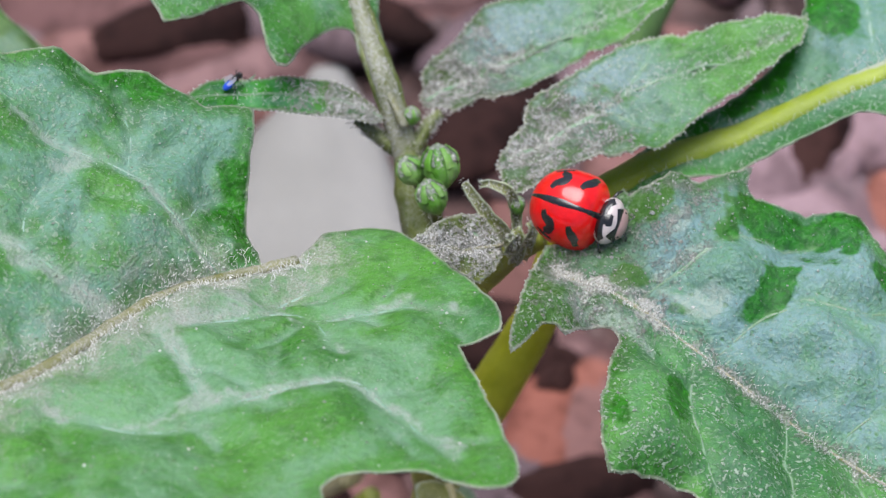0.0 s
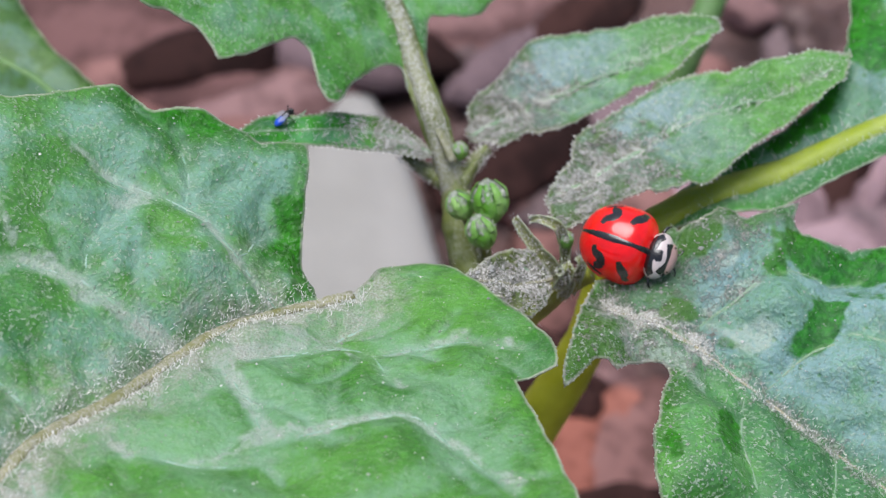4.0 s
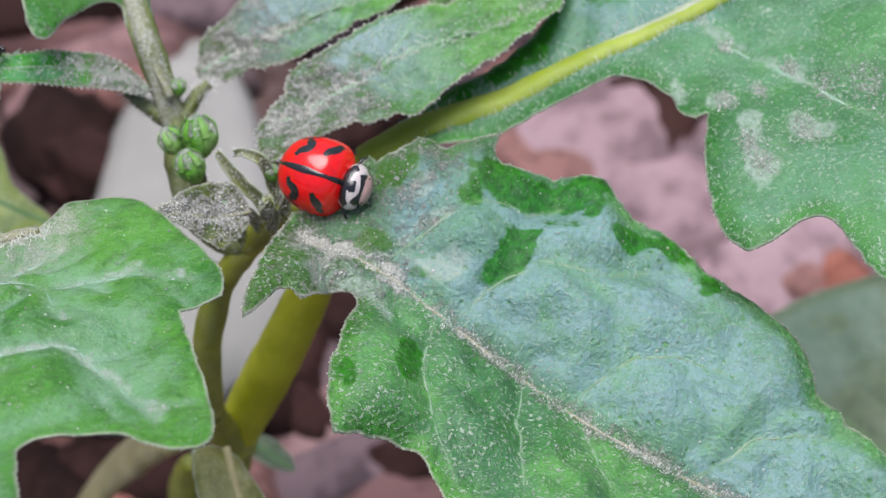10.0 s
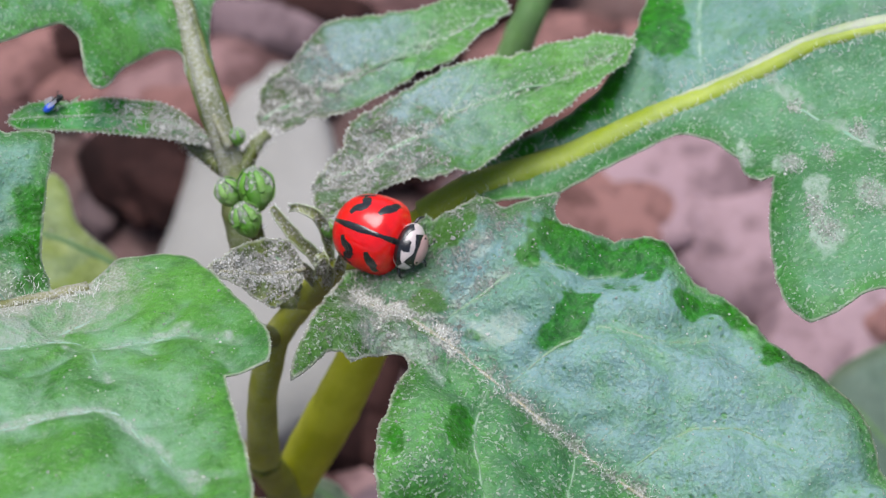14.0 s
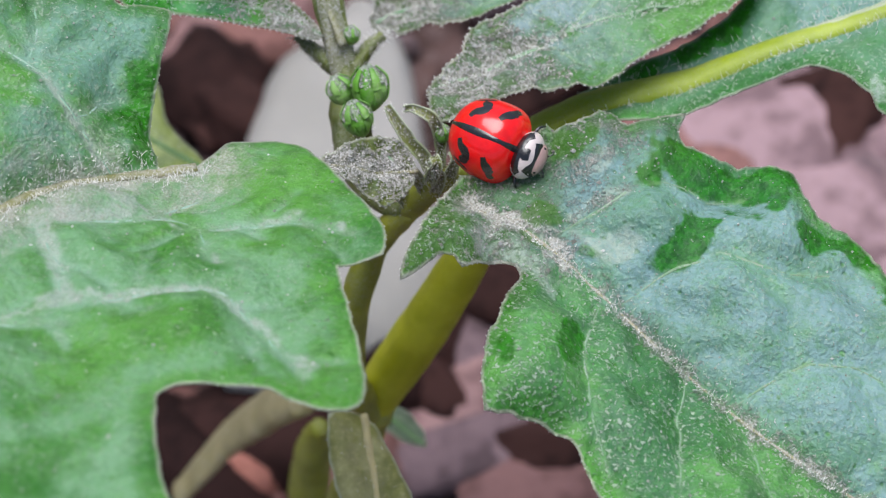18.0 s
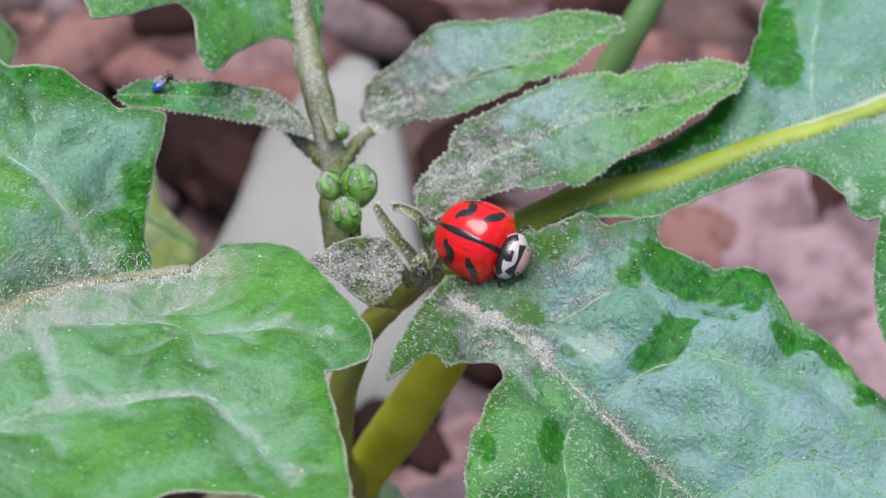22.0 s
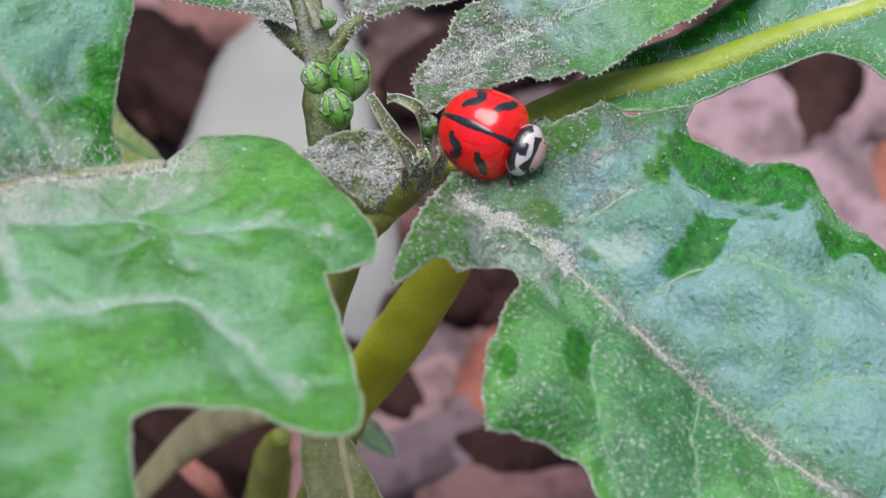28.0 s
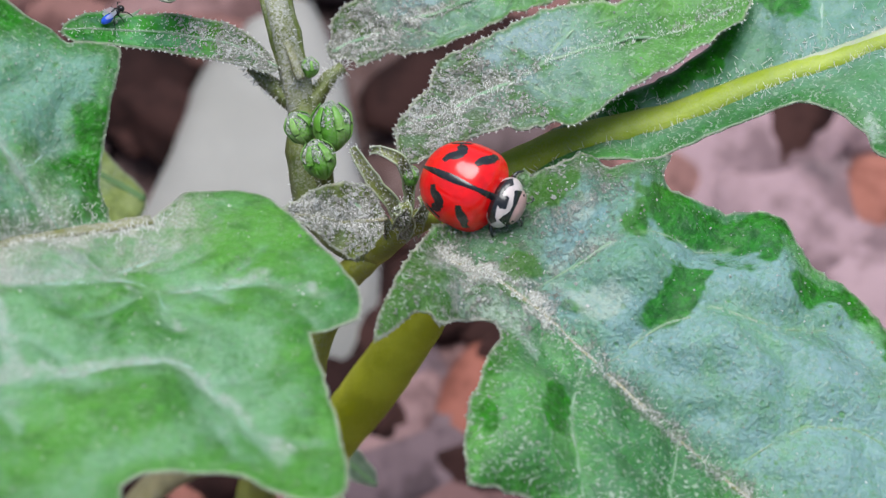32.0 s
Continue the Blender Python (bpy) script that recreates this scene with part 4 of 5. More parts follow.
FLY_LEAF = dict(
    base=(-12.0, 12.2, 89.0), along=(-0.947, -0.073, 0.314), across=(0.048, -0.995, -0.086),
    outline=[(12.5, -0.3), (11.4, -1.2), (9.1, -1.7), (6.1, -2.1), (3.1, -2.3), (1.2, -1.4), (-0.1, -0.0), (0.6, 0.7), (2.9, 0.4), (5.6, 0.5), (7.8, 0.6), (10.0, 0.7), (11.8, 0.9), (12.7, 0.2)],
    mid=[(0.0, 0.0), (2.8, -0.9), (6.2, -0.8), (12.5, 0.0)],
    veins=[[(10.3, -0.8), (9.9, -0.9), (8.8, -1.6), (8.2, -2.2)]])

CRUMPLED_LEAF = dict(
    base=(-5.2, -0.4, 91.5), along=(-0.866, -0.216, 0.451), across=(0.162, -0.975, -0.156),
    outline=[(6.5, 0.0), (5.5, -0.7), (4.0, -1.6), (1.8, -2.3), (0.7, -1.8), (0.1, -0.7), (0.6, 0.8), (1.5, 1.9), (2.8, 2.8), (3.7, 2.2), (5.0, 1.1)],
    mid=[(0.1, -0.2), (2.8, 0.3), (5.6, 0.1)],
    veins=[[(0.8, -0.6), (2.2, -1.3)]])

BACK_LEAF = dict(
    base=(-37.4, 26.6, 77.6), along=(-0.774, 0.621, 0.127), across=(-0.613, -0.784, 0.1),
    outline=[(17.6, -2.3), (13.1, -6.6), (8.8, -4.4), (4.8, -2.9), (-0.4, -2.3), (-3.0, 2.2), (-0.0, 7.7), (6.0, 9.9)],
    mid=[(0.0, 0.0), (3.8, -0.1), (7.8, 0.4), (12.6, -0.0)],
    veins=[])

UNDER_LEAF = dict(
    base=(-23.0, 21.0, 62.0), along=(-0.918, 0.382, 0.106), across=(-0.387, -0.921, -0.032),
    outline=[(8.4, -4.8), (6.6, -4.5), (4.6, -2.1), (2.9, -1.3), (0.2, -0.4), (-0.5, 1.4), (1.4, 4.7), (5.9, 6.0), (9.8, 1.9)],
    mid=[(0.0, 0.0), (4.8, -0.3), (9.5, 0.0)],
    veins=[])

LOW_LEAF = dict(
    base=(35.1, 27.6, 29.3), along=(0.656, -0.753, -0.053), across=(0.755, 0.655, 0.046),
    outline=[(-0.4, -0.4), (0.2, 5.3), (2.3, 10.8), (6.0, 16.2), (13.8, 17.3), (22.4, 10.4), (27.5, 0.0), (24.3, -7.7), (18.2, -11.7), (11.2, -8.9), (3.9, -4.3)],
    mid=[(0.0, 0.0), (11.8, -0.4), (27.5, 0.0)],
    veins=[])

SIDE_LEAF = dict(
    base=(-8.8, -5.0, 72.2), along=(0.184, -0.98, -0.069), across=(0.983, 0.184, 0.013),
    outline=[(0.1, -2.2), (-0.0, -0.4), (1.1, 0.6), (4.4, 1.7), (6.9, 2.4), (9.8, 1.4), (9.8, -1.1), (6.3, -2.1), (3.1, -2.5)],
    mid=[(0.2, -0.0), (4.6, 0.2), (9.3, 0.2)],
    veins=[])


NODE_LEAF = dict(
    base=(-10.6, 11.0, 46.0), along=(0.80, -0.59, -0.10), across=(0.58, 0.80, -0.12),
    outline=[(0.0, -0.2), (1.2, 1.0), (3.0, 1.3), (4.8, 0.9), (5.8, 0.0), (4.6, -0.9), (2.8, -1.2), (1.0, -0.9)],
    mid=[(0.0, 0.0), (2.8, 0.1), (5.6, 0.0)],
    veins=[])


plant = tagged(new("nightshade_plant"), label="dusty green weed with lobed hairy leaves rooted in soil", category="plant")


def tuft(name, path, radius, count, long, parent, seed):
    """Hairs that stand off a stem."""
    rng = np.random.default_rng(seed)
    line = curve(path, 0.2)
    pick = rng.integers(0, len(line), count)
    way = rng.normal(0, 1, (count, 3))
    way /= np.linalg.norm(way, axis=1)[:, None]
    part(name, hair_mesh(name, line[pick] + way * radius * 0.85, way, rng, long, 0.024), HAIR, parent, "fine pale hairs", kind="stuff")


def stem(name, path, radii, material, label, lump=0.1, hairs=0, sides=14, flat=1.0):
    ob = part(name, tube_mesh(name, path, radii, sides, flat, lump=lump), material, plant, label)
    if hairs:
        tuft("hair", path, float(np.mean(radii)), hairs, 0.35, ob, len(path) * 31 + hairs)
    return ob


def bud(place, size, tip, seed):
    """A closed green flower bud in its pointed sepals, dusty on top."""
    axis = Vector(tip).normalized()
    turn = axis.to_track_quat("Z", "Y").to_matrix().to_4x4()
    rng = random.Random(seed)
    verts, faces, n, rings = [], [], 20, 14
    for i in range(rings + 1):
        s = i / rings
        r = math.sin(math.pi * min(1, s * 0.96 + 0.02)) ** 0.7 * (1 - 0.10 * s)
        for j in range(n):
            a = 2 * math.pi * j / n
            k = r * (1 + 0.10 * s * math.cos(5 * a) + 0.10 * noise.noise((1.6 * math.cos(a), 1.6 * math.sin(a), s * 4 + seed)))
            verts.append((turn @ Vector((k * math.cos(a) * size * 0.80, k * math.sin(a) * size * 0.80, (s - 0.5) * 2.1 * size)) + Vector(place)) * MM)
        if i:
            for j in range(n):
                a, b = (i - 1) * n + j, (i - 1) * n + (j + 1) % n
                faces.append((a, b, b + n, a + n))
    ob = part("bud", mesh_of("bud", verts, faces), BUD, plant, "closed green flower bud")
    for j in range(5):
        a = 2 * math.pi * (j + 0.5) / 5
        pts = [turn @ Vector((math.cos(a) * size * q, math.sin(a) * size * q, z * size)) + Vector(place) for q, z in ((0.25, -0.95), (0.70, -0.5), (0.84, 0.0), (0.80, 0.5), (0.42, 0.98))]
        part("sepal", tube_mesh("sepal", [tuple(p) for p in pts], (size * 0.10, size * 0.18, size * 0.22, size * 0.22, size * 0.12), 8, 0.28, axis, 0.15, 0.3), SEPAL, ob, "paler ribbed sepal")
    r2 = np.random.default_rng(seed)
    spots = []
    for a, u in r2.random((900, 2)):
        s = 1 - 0.42 * u ** 1.1 * (0.85 + 0.15 * math.cos(5 * a * 2 * math.pi))
        r = math.sin(math.pi * min(1, s * 0.96 + 0.02)) ** 0.7 * (1 - 0.10 * s) * size * (0.90 + 0.06 * math.cos(5 * (a * 2 * math.pi - math.pi / 5)))
        spots.append(tuple(turn @ Vector((r * math.cos(a * 2 * math.pi), r * math.sin(a * 2 * math.pi), (s - 0.5) * 2.1 * size)) + Vector(place)))
    part("dust_grain", grain_mesh("dust_grain", spots, r2, 0.052), GRAIN, ob, "pale dust on the tip", smooth=False, kind="stuff")
    return ob


def sprout(path, radii, label, seed):
    """A young leaflet: a narrow trough of a blade with a pale raised rim, dust and hairs."""
    line = curve(path, 0.16)
    half = np.interp(np.linspace(0, 1, len(line)), np.linspace(0, 1, len(radii)), radii) * 1.2
    rng = np.random.default_rng(seed)
    verts, faces, rims, spots = [], [], ([], []), []
    profile = ((-1.0, 0.42), (-0.6, 0.02), (0.0, -0.22), (0.6, 0.02), (1.0, 0.42), (0.65, -0.28), (0.0, -0.55), (-0.65, -0.28))
    for i, (c, r) in enumerate(zip(line, half)):
        t = Vector(line[min(i + 1, len(line) - 1)] - line[max(i - 1, 0)]).normalized()
        across = t.cross(Vector((0.1, -0.55, 0.83))).normalized()
        up = across.cross(t)
        wob = 1 + 0.18 * noise.noise(Vector(c) * 1.7 + Vector((seed, 0, 0)))
        ring = [Vector(c) + across * float(r * u * wob) + up * float(r * w) for u, w in profile]
        verts += [q * MM for q in ring]
        rims[0].append(tuple(ring[0]))
        rims[1].append(tuple(ring[4]))
        spots += [tuple(Vector(c) + across * float(r * u) + up * float(r * (0.45 * u * u - 0.12)) + Vector(rng.normal(0, 0.03, 3))) for u in rng.uniform(-0.9, 0.9, 5)]
        if i:
            faces += [((i - 1) * 8 + k, (i - 1) * 8 + (k + 1) % 8, i * 8 + (k + 1) % 8, i * 8 + k) for k in range(8)]
    faces += [tuple(reversed(range(8))), tuple(range(len(verts) - 8, len(verts)))]
    ob = part("sprout", mesh_of("sprout", verts, faces), SPROUT, plant, label)
    for rim in rims:
        part("rim", tube_mesh("rim", rim, (0.05, 0.06, 0.05), 6, 1.0, (0.2, -0.6, 0.8), 0.2, 0.5), RIDGE, ob, "pale downy rim")
    part("dust_crust", grain_mesh("dust_crust", spots, rng, 0.055), CRUST, ob, "grey crust of coarse dust", smooth=False, kind="stuff")
    tuft("hair", path, float(np.mean(radii)) * 1.3, 220, 0.15, ob, seed)


def build_plant():
    low = Blade(LOWER_HALF, 1.0, half=1, twigs=True, dusted=((0.4, [(9.8, -1.3), (11.1, 2.2), (12.5, 5.8)]), (0.16, [(13.8, 5.5), (10.4, 7.9), (6.8, 10.1)]), (0.22, [(6.8, 10.1), (6.3, 14.0), (6.8, 18.2)]), (0.14, [(4.7, 3.2), (4.1, 6.9), (5.2, 8.7)]), (0.25, [(9.9, -0.7), (5.2, 2.0), (3.4, 4.5)]), (0.2, [(3.8, 4.9), (-1.0, 7.3), (-2.3, 10.2)]), (0.14, [(19.0, 1.4), (18.9, 3.5), (16.2, 5.5), (12.4, 6.6)]), (0.3, [(24.9, 0.1), (25.5, 3.9)]), (0.3, [(5.3, 0.3), (3.9, 3.3)])), quilt=0.6, wave=0.8, tooth=0.07)
    # the right-edge strip is dust-free green plus painted shade of the bent rim
    upper = Blade(UPPER_HALF, 2.0, half=-1, twigs=True, quilt=0.75, wave=0.8, tooth=0.10, roll=0.25, wiped_shaded=((1.25, [(-0.3, -6.2), (1.6, -3.0), (2.6, -1.4)]), (0.7, [(3.2, -15.0), (1.1, -13.2)])), dusted=((0.45, [(18.4, -12.0), (15.4, -9.9), (13.6, -5.6), (12.3, -2.6)]), (0.2, [(9.8, -16.2), (8.2, -12.5), (6.7, -10.1), (5.7, -7.6), (5.0, -2.2)]), (0.4, [(21.7, -7.4), (21.9, -5.2)]), (0.3, [(14.9, -16.8), (16.3, -11.8)]), (0.4, [(9.4, -11.4), (7.9, -10.7)])), lumps=((0.0, -4.5, -1.3, 2.6), (1.5, -2.5, -0.8, 1.8), (6.0, -6.5, 0.7, 3.0), (11, -7, 0.7, 3.5)))
    low.join(upper)
    leaf(plant, [low, upper], "folded", "broad lobed green leaf folded along its dusty hairy midrib", (0.36, 0.42, 0.45), rib_lift=0.04, hairs=2300, rib_spread=0.75, edge_hairs=1100, grains=1000, hair_long=0.30, vein_width=0.06, vein_material=VEIN_PALE)
    # the upper-rim strips are partly bare green, partly painted shade
    leaf(plant, [Blade(BEETLE_LEAF, 3.0, twigs=True, quilt=0.95, fold=2.0, wave=0.7, tooth=0.16, roll=0.9, roll_wide=1.3, wiped_shaded=((1.4, [(5.2, 7.4), (6.3, 9.4), (9.1, 10.1), (11.2, 12.0)]), (0.75, [(14.1, 10.4), (16.7, 11.6), (19.0, 11.5), (20.7, 10.8)]), (0.75, [(9.3, 4.0), (9.7, 5.5), (9.5, 6.6)]), (0.7, [(0.2, 5.3), (1.1, 6.2)]), (0.55, [(1.2, 1.4), (3.3, 1.9)]), (0.5, [(-1.5, -3.1), (-0.5, -3.0)]), (0.5, [(2.4, -0.2), (3.9, 0.6)]), (0.4, [(4.5, 1.1), (5.7, 1.2)]), (0.45, [(4.5, -5.7), (6.7, -8.8)]), (0.4, [(9.1, -6.2), (8.4, -4.1)])), dusted=((0.7, [(6.9, 3.0), (6.0, 1.9), (4.1, 1.6)]), (1.2, [(0.5, -1.8), (2.3, -2.0), (4.4, -1.8)]), (0.3, [(3.0, 0.4), (3.7, 3.3), (4.9, 5.5)]), (0.4, [(2.6, 4.9), (3.0, 7.0)])), lumps=((0.3, 3.6, -1.7, 2.6), (-1.5, 1.5, -0.8, 2.0), (6.5, 6, 0.5, 2.0), (9.5, 9.5, -0.9, 2.2), (12.5, 4.5, 0.6, 2.5), (1.5, 5.5, 0.5, 1.6), (3.5, 9.5, 0.5, 1.5)))], "beetle", "dusty blue-green lobed leaf carrying the ladybird", (0.15, 0.10), rib_lift=-0.06, hairs=1300, rib_material=MIDRIB_DUSTY, edge_hairs=1500, grains=1900, hair_long=0.22, base_grains=2600, base_reach=6.0, vein_lift=0.02, vein_width=0.055)
    big = Blade(BIG_LEAF, 4.0, twigs=True, quilt=0.5, wave=0.8, fold=0.8, tooth=0.12, roll=0.3, wiped_shaded=((1.3, [(18.9, 11.4), (17.7, 8.1), (18.7, 6.4)]), (1.0, [(13.9, 5.3), (10.5, 3.1), (6.9, 2.2)])), dusted=((0.45, [(23.7, -10.1), (23.1, -12.3), (22.7, -13.8)]), (0.7, [(23.2, -13.1), (23.2, -14.4)]), (0.85, [(26.2, -12.1), (26.6, -12.4)]), (0.5, [(22.5, -7.7), (23.2, -8.1)]), (0.35, [(25.0, -7.8), (24.9, -8.2)]), (0.3, [(23.4, 0.6), (24.5, -2.0), (26.1, -5.5), (28.0, -9.1)]), (0.35, [(20.4, -4.8), (20.2, -6.5)])))
    big_leaf = leaf(plant, [big], "big", "large smooth green leaf with a thick yellow-green midrib", (1.15, 0.98, 0.66, 0.45, 0.35), MIDRIB_GREEN, 0.12, rib_lump=0.06, vein_width=0.075, vein_material=VEIN_PALE, hairs=2200, hair_long=0.45, patches=((23.3, -13.6, 0.55), (23.0, -12.0, 0.4), (26.4, -12.3, 0.65), (22.8, -7.9, 0.5), (24.9, -8.0, 0.4), (28.6, -9.4, 0.5), (31.0, -10.5, 0.9), (27.2, -6.9, 0.4), (24.2, -2.6, 0.35)), edge_hairs=1200, grains=1600)
    ridge = big.place(big.mid[11:] + (0, 0.30), 0.28)
    part("dusty_ridge", tube_mesh("dusty_ridge", ridge[::4], (0.04, 0.26, 0.42, 0.46, 0.44, 0.36), 10, 0.7, big.up, 0.3, 0.15), RIDGE, big_leaf, "pale dusty upper side of the midrib")
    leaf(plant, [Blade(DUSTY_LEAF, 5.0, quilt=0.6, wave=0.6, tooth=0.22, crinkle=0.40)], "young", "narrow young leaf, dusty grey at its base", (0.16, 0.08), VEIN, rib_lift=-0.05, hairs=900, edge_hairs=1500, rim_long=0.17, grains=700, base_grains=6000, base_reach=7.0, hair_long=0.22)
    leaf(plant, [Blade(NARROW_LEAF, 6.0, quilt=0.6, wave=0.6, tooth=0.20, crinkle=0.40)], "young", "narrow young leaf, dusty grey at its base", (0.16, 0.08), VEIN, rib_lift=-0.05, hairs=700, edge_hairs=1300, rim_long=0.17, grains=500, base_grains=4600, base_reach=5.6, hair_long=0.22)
    leaf(plant, [Blade(TOP_LEAF, 7.0, twigs=True, quilt=0.5, wave=0.6, tooth=0.10, roll=0.15)], "top", "light green lobed leaf on a hairy upright stalk", (0.3, 0.3, 0.25), hairs=700, edge_hairs=350, grains=500)
    leaf(plant, [Blade(FLY_LEAF, 8.0, quilt=0.3, wave=0.3, tooth=0.10, step=0.3, roll=0.3)], "narrow", "small narrow glossy leaf, dusty near the stem", (0.10, 0.05), VEIN, hairs=250, edge_hairs=800, rim_long=0.15, grains=160, base_grains=1500, base_reach=7.0, hair_long=0.18)
    leaf(plant, [Blade(CRUMPLED_LEAF, 9.0, quilt=0.3, wave=0.6, tooth=0.14, step=0.25, crinkle=0.35)], "crumpled", "small crumpled leaflet caked in grey dust", (0.14, 0.06), hairs=500, edge_hairs=260, grains=200, base_grains=650, base_reach=7.0, hair_long=0.15)
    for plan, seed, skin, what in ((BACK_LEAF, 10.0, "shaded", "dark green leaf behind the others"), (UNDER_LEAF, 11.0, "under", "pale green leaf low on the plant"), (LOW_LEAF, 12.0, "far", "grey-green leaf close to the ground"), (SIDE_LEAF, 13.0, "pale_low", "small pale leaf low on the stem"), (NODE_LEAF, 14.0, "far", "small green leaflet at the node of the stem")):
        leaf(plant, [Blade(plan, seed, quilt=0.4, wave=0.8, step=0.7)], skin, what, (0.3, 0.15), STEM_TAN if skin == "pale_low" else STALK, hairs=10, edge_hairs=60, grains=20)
    # stems and leaf stalks
    stem("stem", [(-11.2, 12.6, 88.3), (-10.5, 10.7, 86.2), (-10.3, 9.0, 85.0), (-10.0, 6.7, 83.4), (-8.2, 4.2, 83.3), (-6.1, 2.9, 83.8)], (0.45, 0.95, 1.12, 1.0, 1.0, 0.95), STEM, "dusty olive-green upper stem", 0.3, 1500)
    stem("stem", [(-6.1, 2.9, 83.8), (-8.3, 2.3, 80.4), (-9.6, 0.7, 76.2), (-10.3, -0.2, 68.5), (-9.4, 1.2, 61.0), (-10.4, 0.8, 55.0), (-11.6, 0.5, 48.6)], (0.85, 0.95, 1.05, 1.15, 1.5, 1.4, 1.3), STEM_OLIVE, "olive main stem")
    stem("node", [(-9.0, 1.7, 63.0), (-9.3, 1.5, 61.4), (-9.6, 1.3, 60.0)], (1.3, 2.0, 1.4), STEM_OLIVE, "swollen joint of the stem", 0.15)
    stem("stem", [(-11.6, 0.5, 48.6), (-12.5, 3, 30.0), (-13, 6, 12.0), (-13, 7, -6.0)], (1.3, 1.5, 1.8, 2.0), STEM_OLIVE, "olive main stem rooted in the soil")
    stem("stem", [(-6.1, 2.9, 83.8), (-4.6, 2.6, 86.6), (-2.6, 2.6, 88.2)], (0.9, 0.8, 0.6), STEM_OLIVE, "short olive side stem", 0.2, 80)
    stem("petiole", [(8.0, 9.6, 86.6), (4.6, 8.6, 85.9), (1.0, 7.6, 84.9), (-1.2, 6.1, 82.0), (-2.2, 4.5, 77.5), (-5.5, 2.8, 70.0), (-8.0, 2.0, 64.6), (-9.2, 1.6, 61.4)], (0.40, 0.75, 1.0, 1.35, 1.6, 1.75, 1.75, 1.5), STEM_YELLOW, "smooth yellow-green leaf stalk", 0.03)
    stalk = stem("petiole", [(-10.5, 10.7, 86.2), (-11.8, 14.0, 89.9), (-12.7, 16.7, 91.0), (-13.6, 20.0, 92.1), (-14.3, 22.0, 92.9), (-15.3, 26.9, 94.3), (-17.3, 34.1, 96.7)], (0.92, 0.74, 0.60, 0.50, 0.44, 0.36, 0.3), STEM_PALE, "dusty hairy leaf stalk", 0.15, 2200, flat=0.8)
    for side in (-1, 1):
        wing = [(x + side * (0.52 - 0.02 * i), y, z - 0.12) for i, (x, y, z) in enumerate([(-10.5, 10.7, 86.2), (-11.8, 14.0, 89.9), (-12.7, 16.7, 91.0), (-13.6, 20.0, 92.1), (-14.3, 22.0, 92.9), (-15.3, 26.9, 94.3), (-17.3, 34.1, 96.7)])]
        wing[0] = (wing[0][0] - side * 0.25, wing[0][1], wing[0][2])
        part("wing", tube_mesh("wing", wing, (0.5, 0.5, 0.42, 0.36, 0.3, 0.2, 0.1), 10, 0.5, (0, 0, 1), 0.5, 0.3), STEM, stalk, "olive-green edge of the stalk")
    stem("petiole", [(-16.9, -4.2, 95.6), (-13.6, -2.6, 92.2), (-9.6, 0.0, 84.8), (-8.3, 2.3, 80.4)], (0.4, 0.5, 0.6, 0.7), STEM, "hairy leaf stalk", 0.1, 120)
    stem("petiole", [(-13.8, 12.9, 87.8), (-11.6, 11.6, 86.8), (-10.5, 11.0, 86.4)], (0.36, 0.52, 0.72), STEM, "short olive leaf stalk", 0.35, 500)
    stem("petiole", [(-8.3, 13.1, 87.9), (-8.8, 12.8, 87.7), (-10.5, 11.0, 86.4)], (0.36, 0.52, 0.72), STEM, "short olive leaf stalk", 0.35, 500)
    stem("stalk", [(12.3, 42.2, 77.8), (11.1, 38.7, 75.3), (9.1, 35.2, 72.8), (7.0, 33.2, 68.4), (5.2, 32.7, 62.0)], (1.1, 1.2, 1.3), STALK, "green stalk behind the leaves")
    stem("stalk", [(-15.5, 12.6, 45.0), (-18.8, 13.6, 40.2), (-22.8, 13.9, 34.4), (-27.9, 12.5, 26.4)], (2.6, 2.4, 1.5, 1.2), STEM_TAN, "tan withered stalk low on the plant", flat=0.5)
    stem("stalk", [(-14.2, 8.4, 46.5), (-14.9, 9.1, 43.0), (-15.5, 9.2, 37.4), (-16.4, 8.4, 29.2)], (0.7, 1.5, 1.7, 1.8), STEM_OLIVE, "thick olive stalk low on the plant")
    # buds, their stalks and sprouts
    places = [(-8.6, 6.8, 90.4), (-10.4, 7.4, 89.3), (-9.2, 4.9, 89.8), (-10.2, 12.2, 88.8), (-4.1, 3.6, 90.4)]
    for q, size, tip, seed in zip(places, (1.36, 1.0, 1.12, 0.62, 0.6), ((-0.15, 0.55, 0.8), (-0.5, 0.4, 0.8), (-0.3, 0.45, 0.75), (0, 0.4, 1), (-0.2, 0.4, 1)), (1, 2, 3, 4, 5)):
        bud(q, size, tip, seed)
    for q in places[:3]:
        stem("flower_stalk", [q, tuple(0.5 * (np.array(q) + (-9.0, 5.0, 85.5)) + (0, 0.6, -0.6)), (-8.6, 5.0, 83.8)], (0.25, 0.22, 0.3), STEM, "thin flower stalk", 0.1, 40, 8)
    stem("flower_stalk", [places[4], (-4.2, 3.2, 88.2), (-4.6, 2.8, 86.4)], (0.25, 0.3, 0.35), STEM, "thin flower stalk", 0.1, 40, 8)
    sprout([(-4.4, 2.0, 87.7), (-5.1, 2.4, 89.6), (-5.9, 2.7, 90.6), (-6.9, 3.5, 91.9), (-7.3, 3.9, 92.5)], (0.25, 0.33, 0.32, 0.28, 0.14), "curled dusty young leaflet", 21)
    sprout([(-4.1, 2.8, 88.3), (-4.2, 3.4, 90.3), (-4.7, 3.6, 91.9), (-5.8, 4.0, 92.2), (-6.3, 4.3, 91.7)], (0.18, 0.25, 0.27, 0.24, 0.13), "hooked dusty young leaflet", 22)
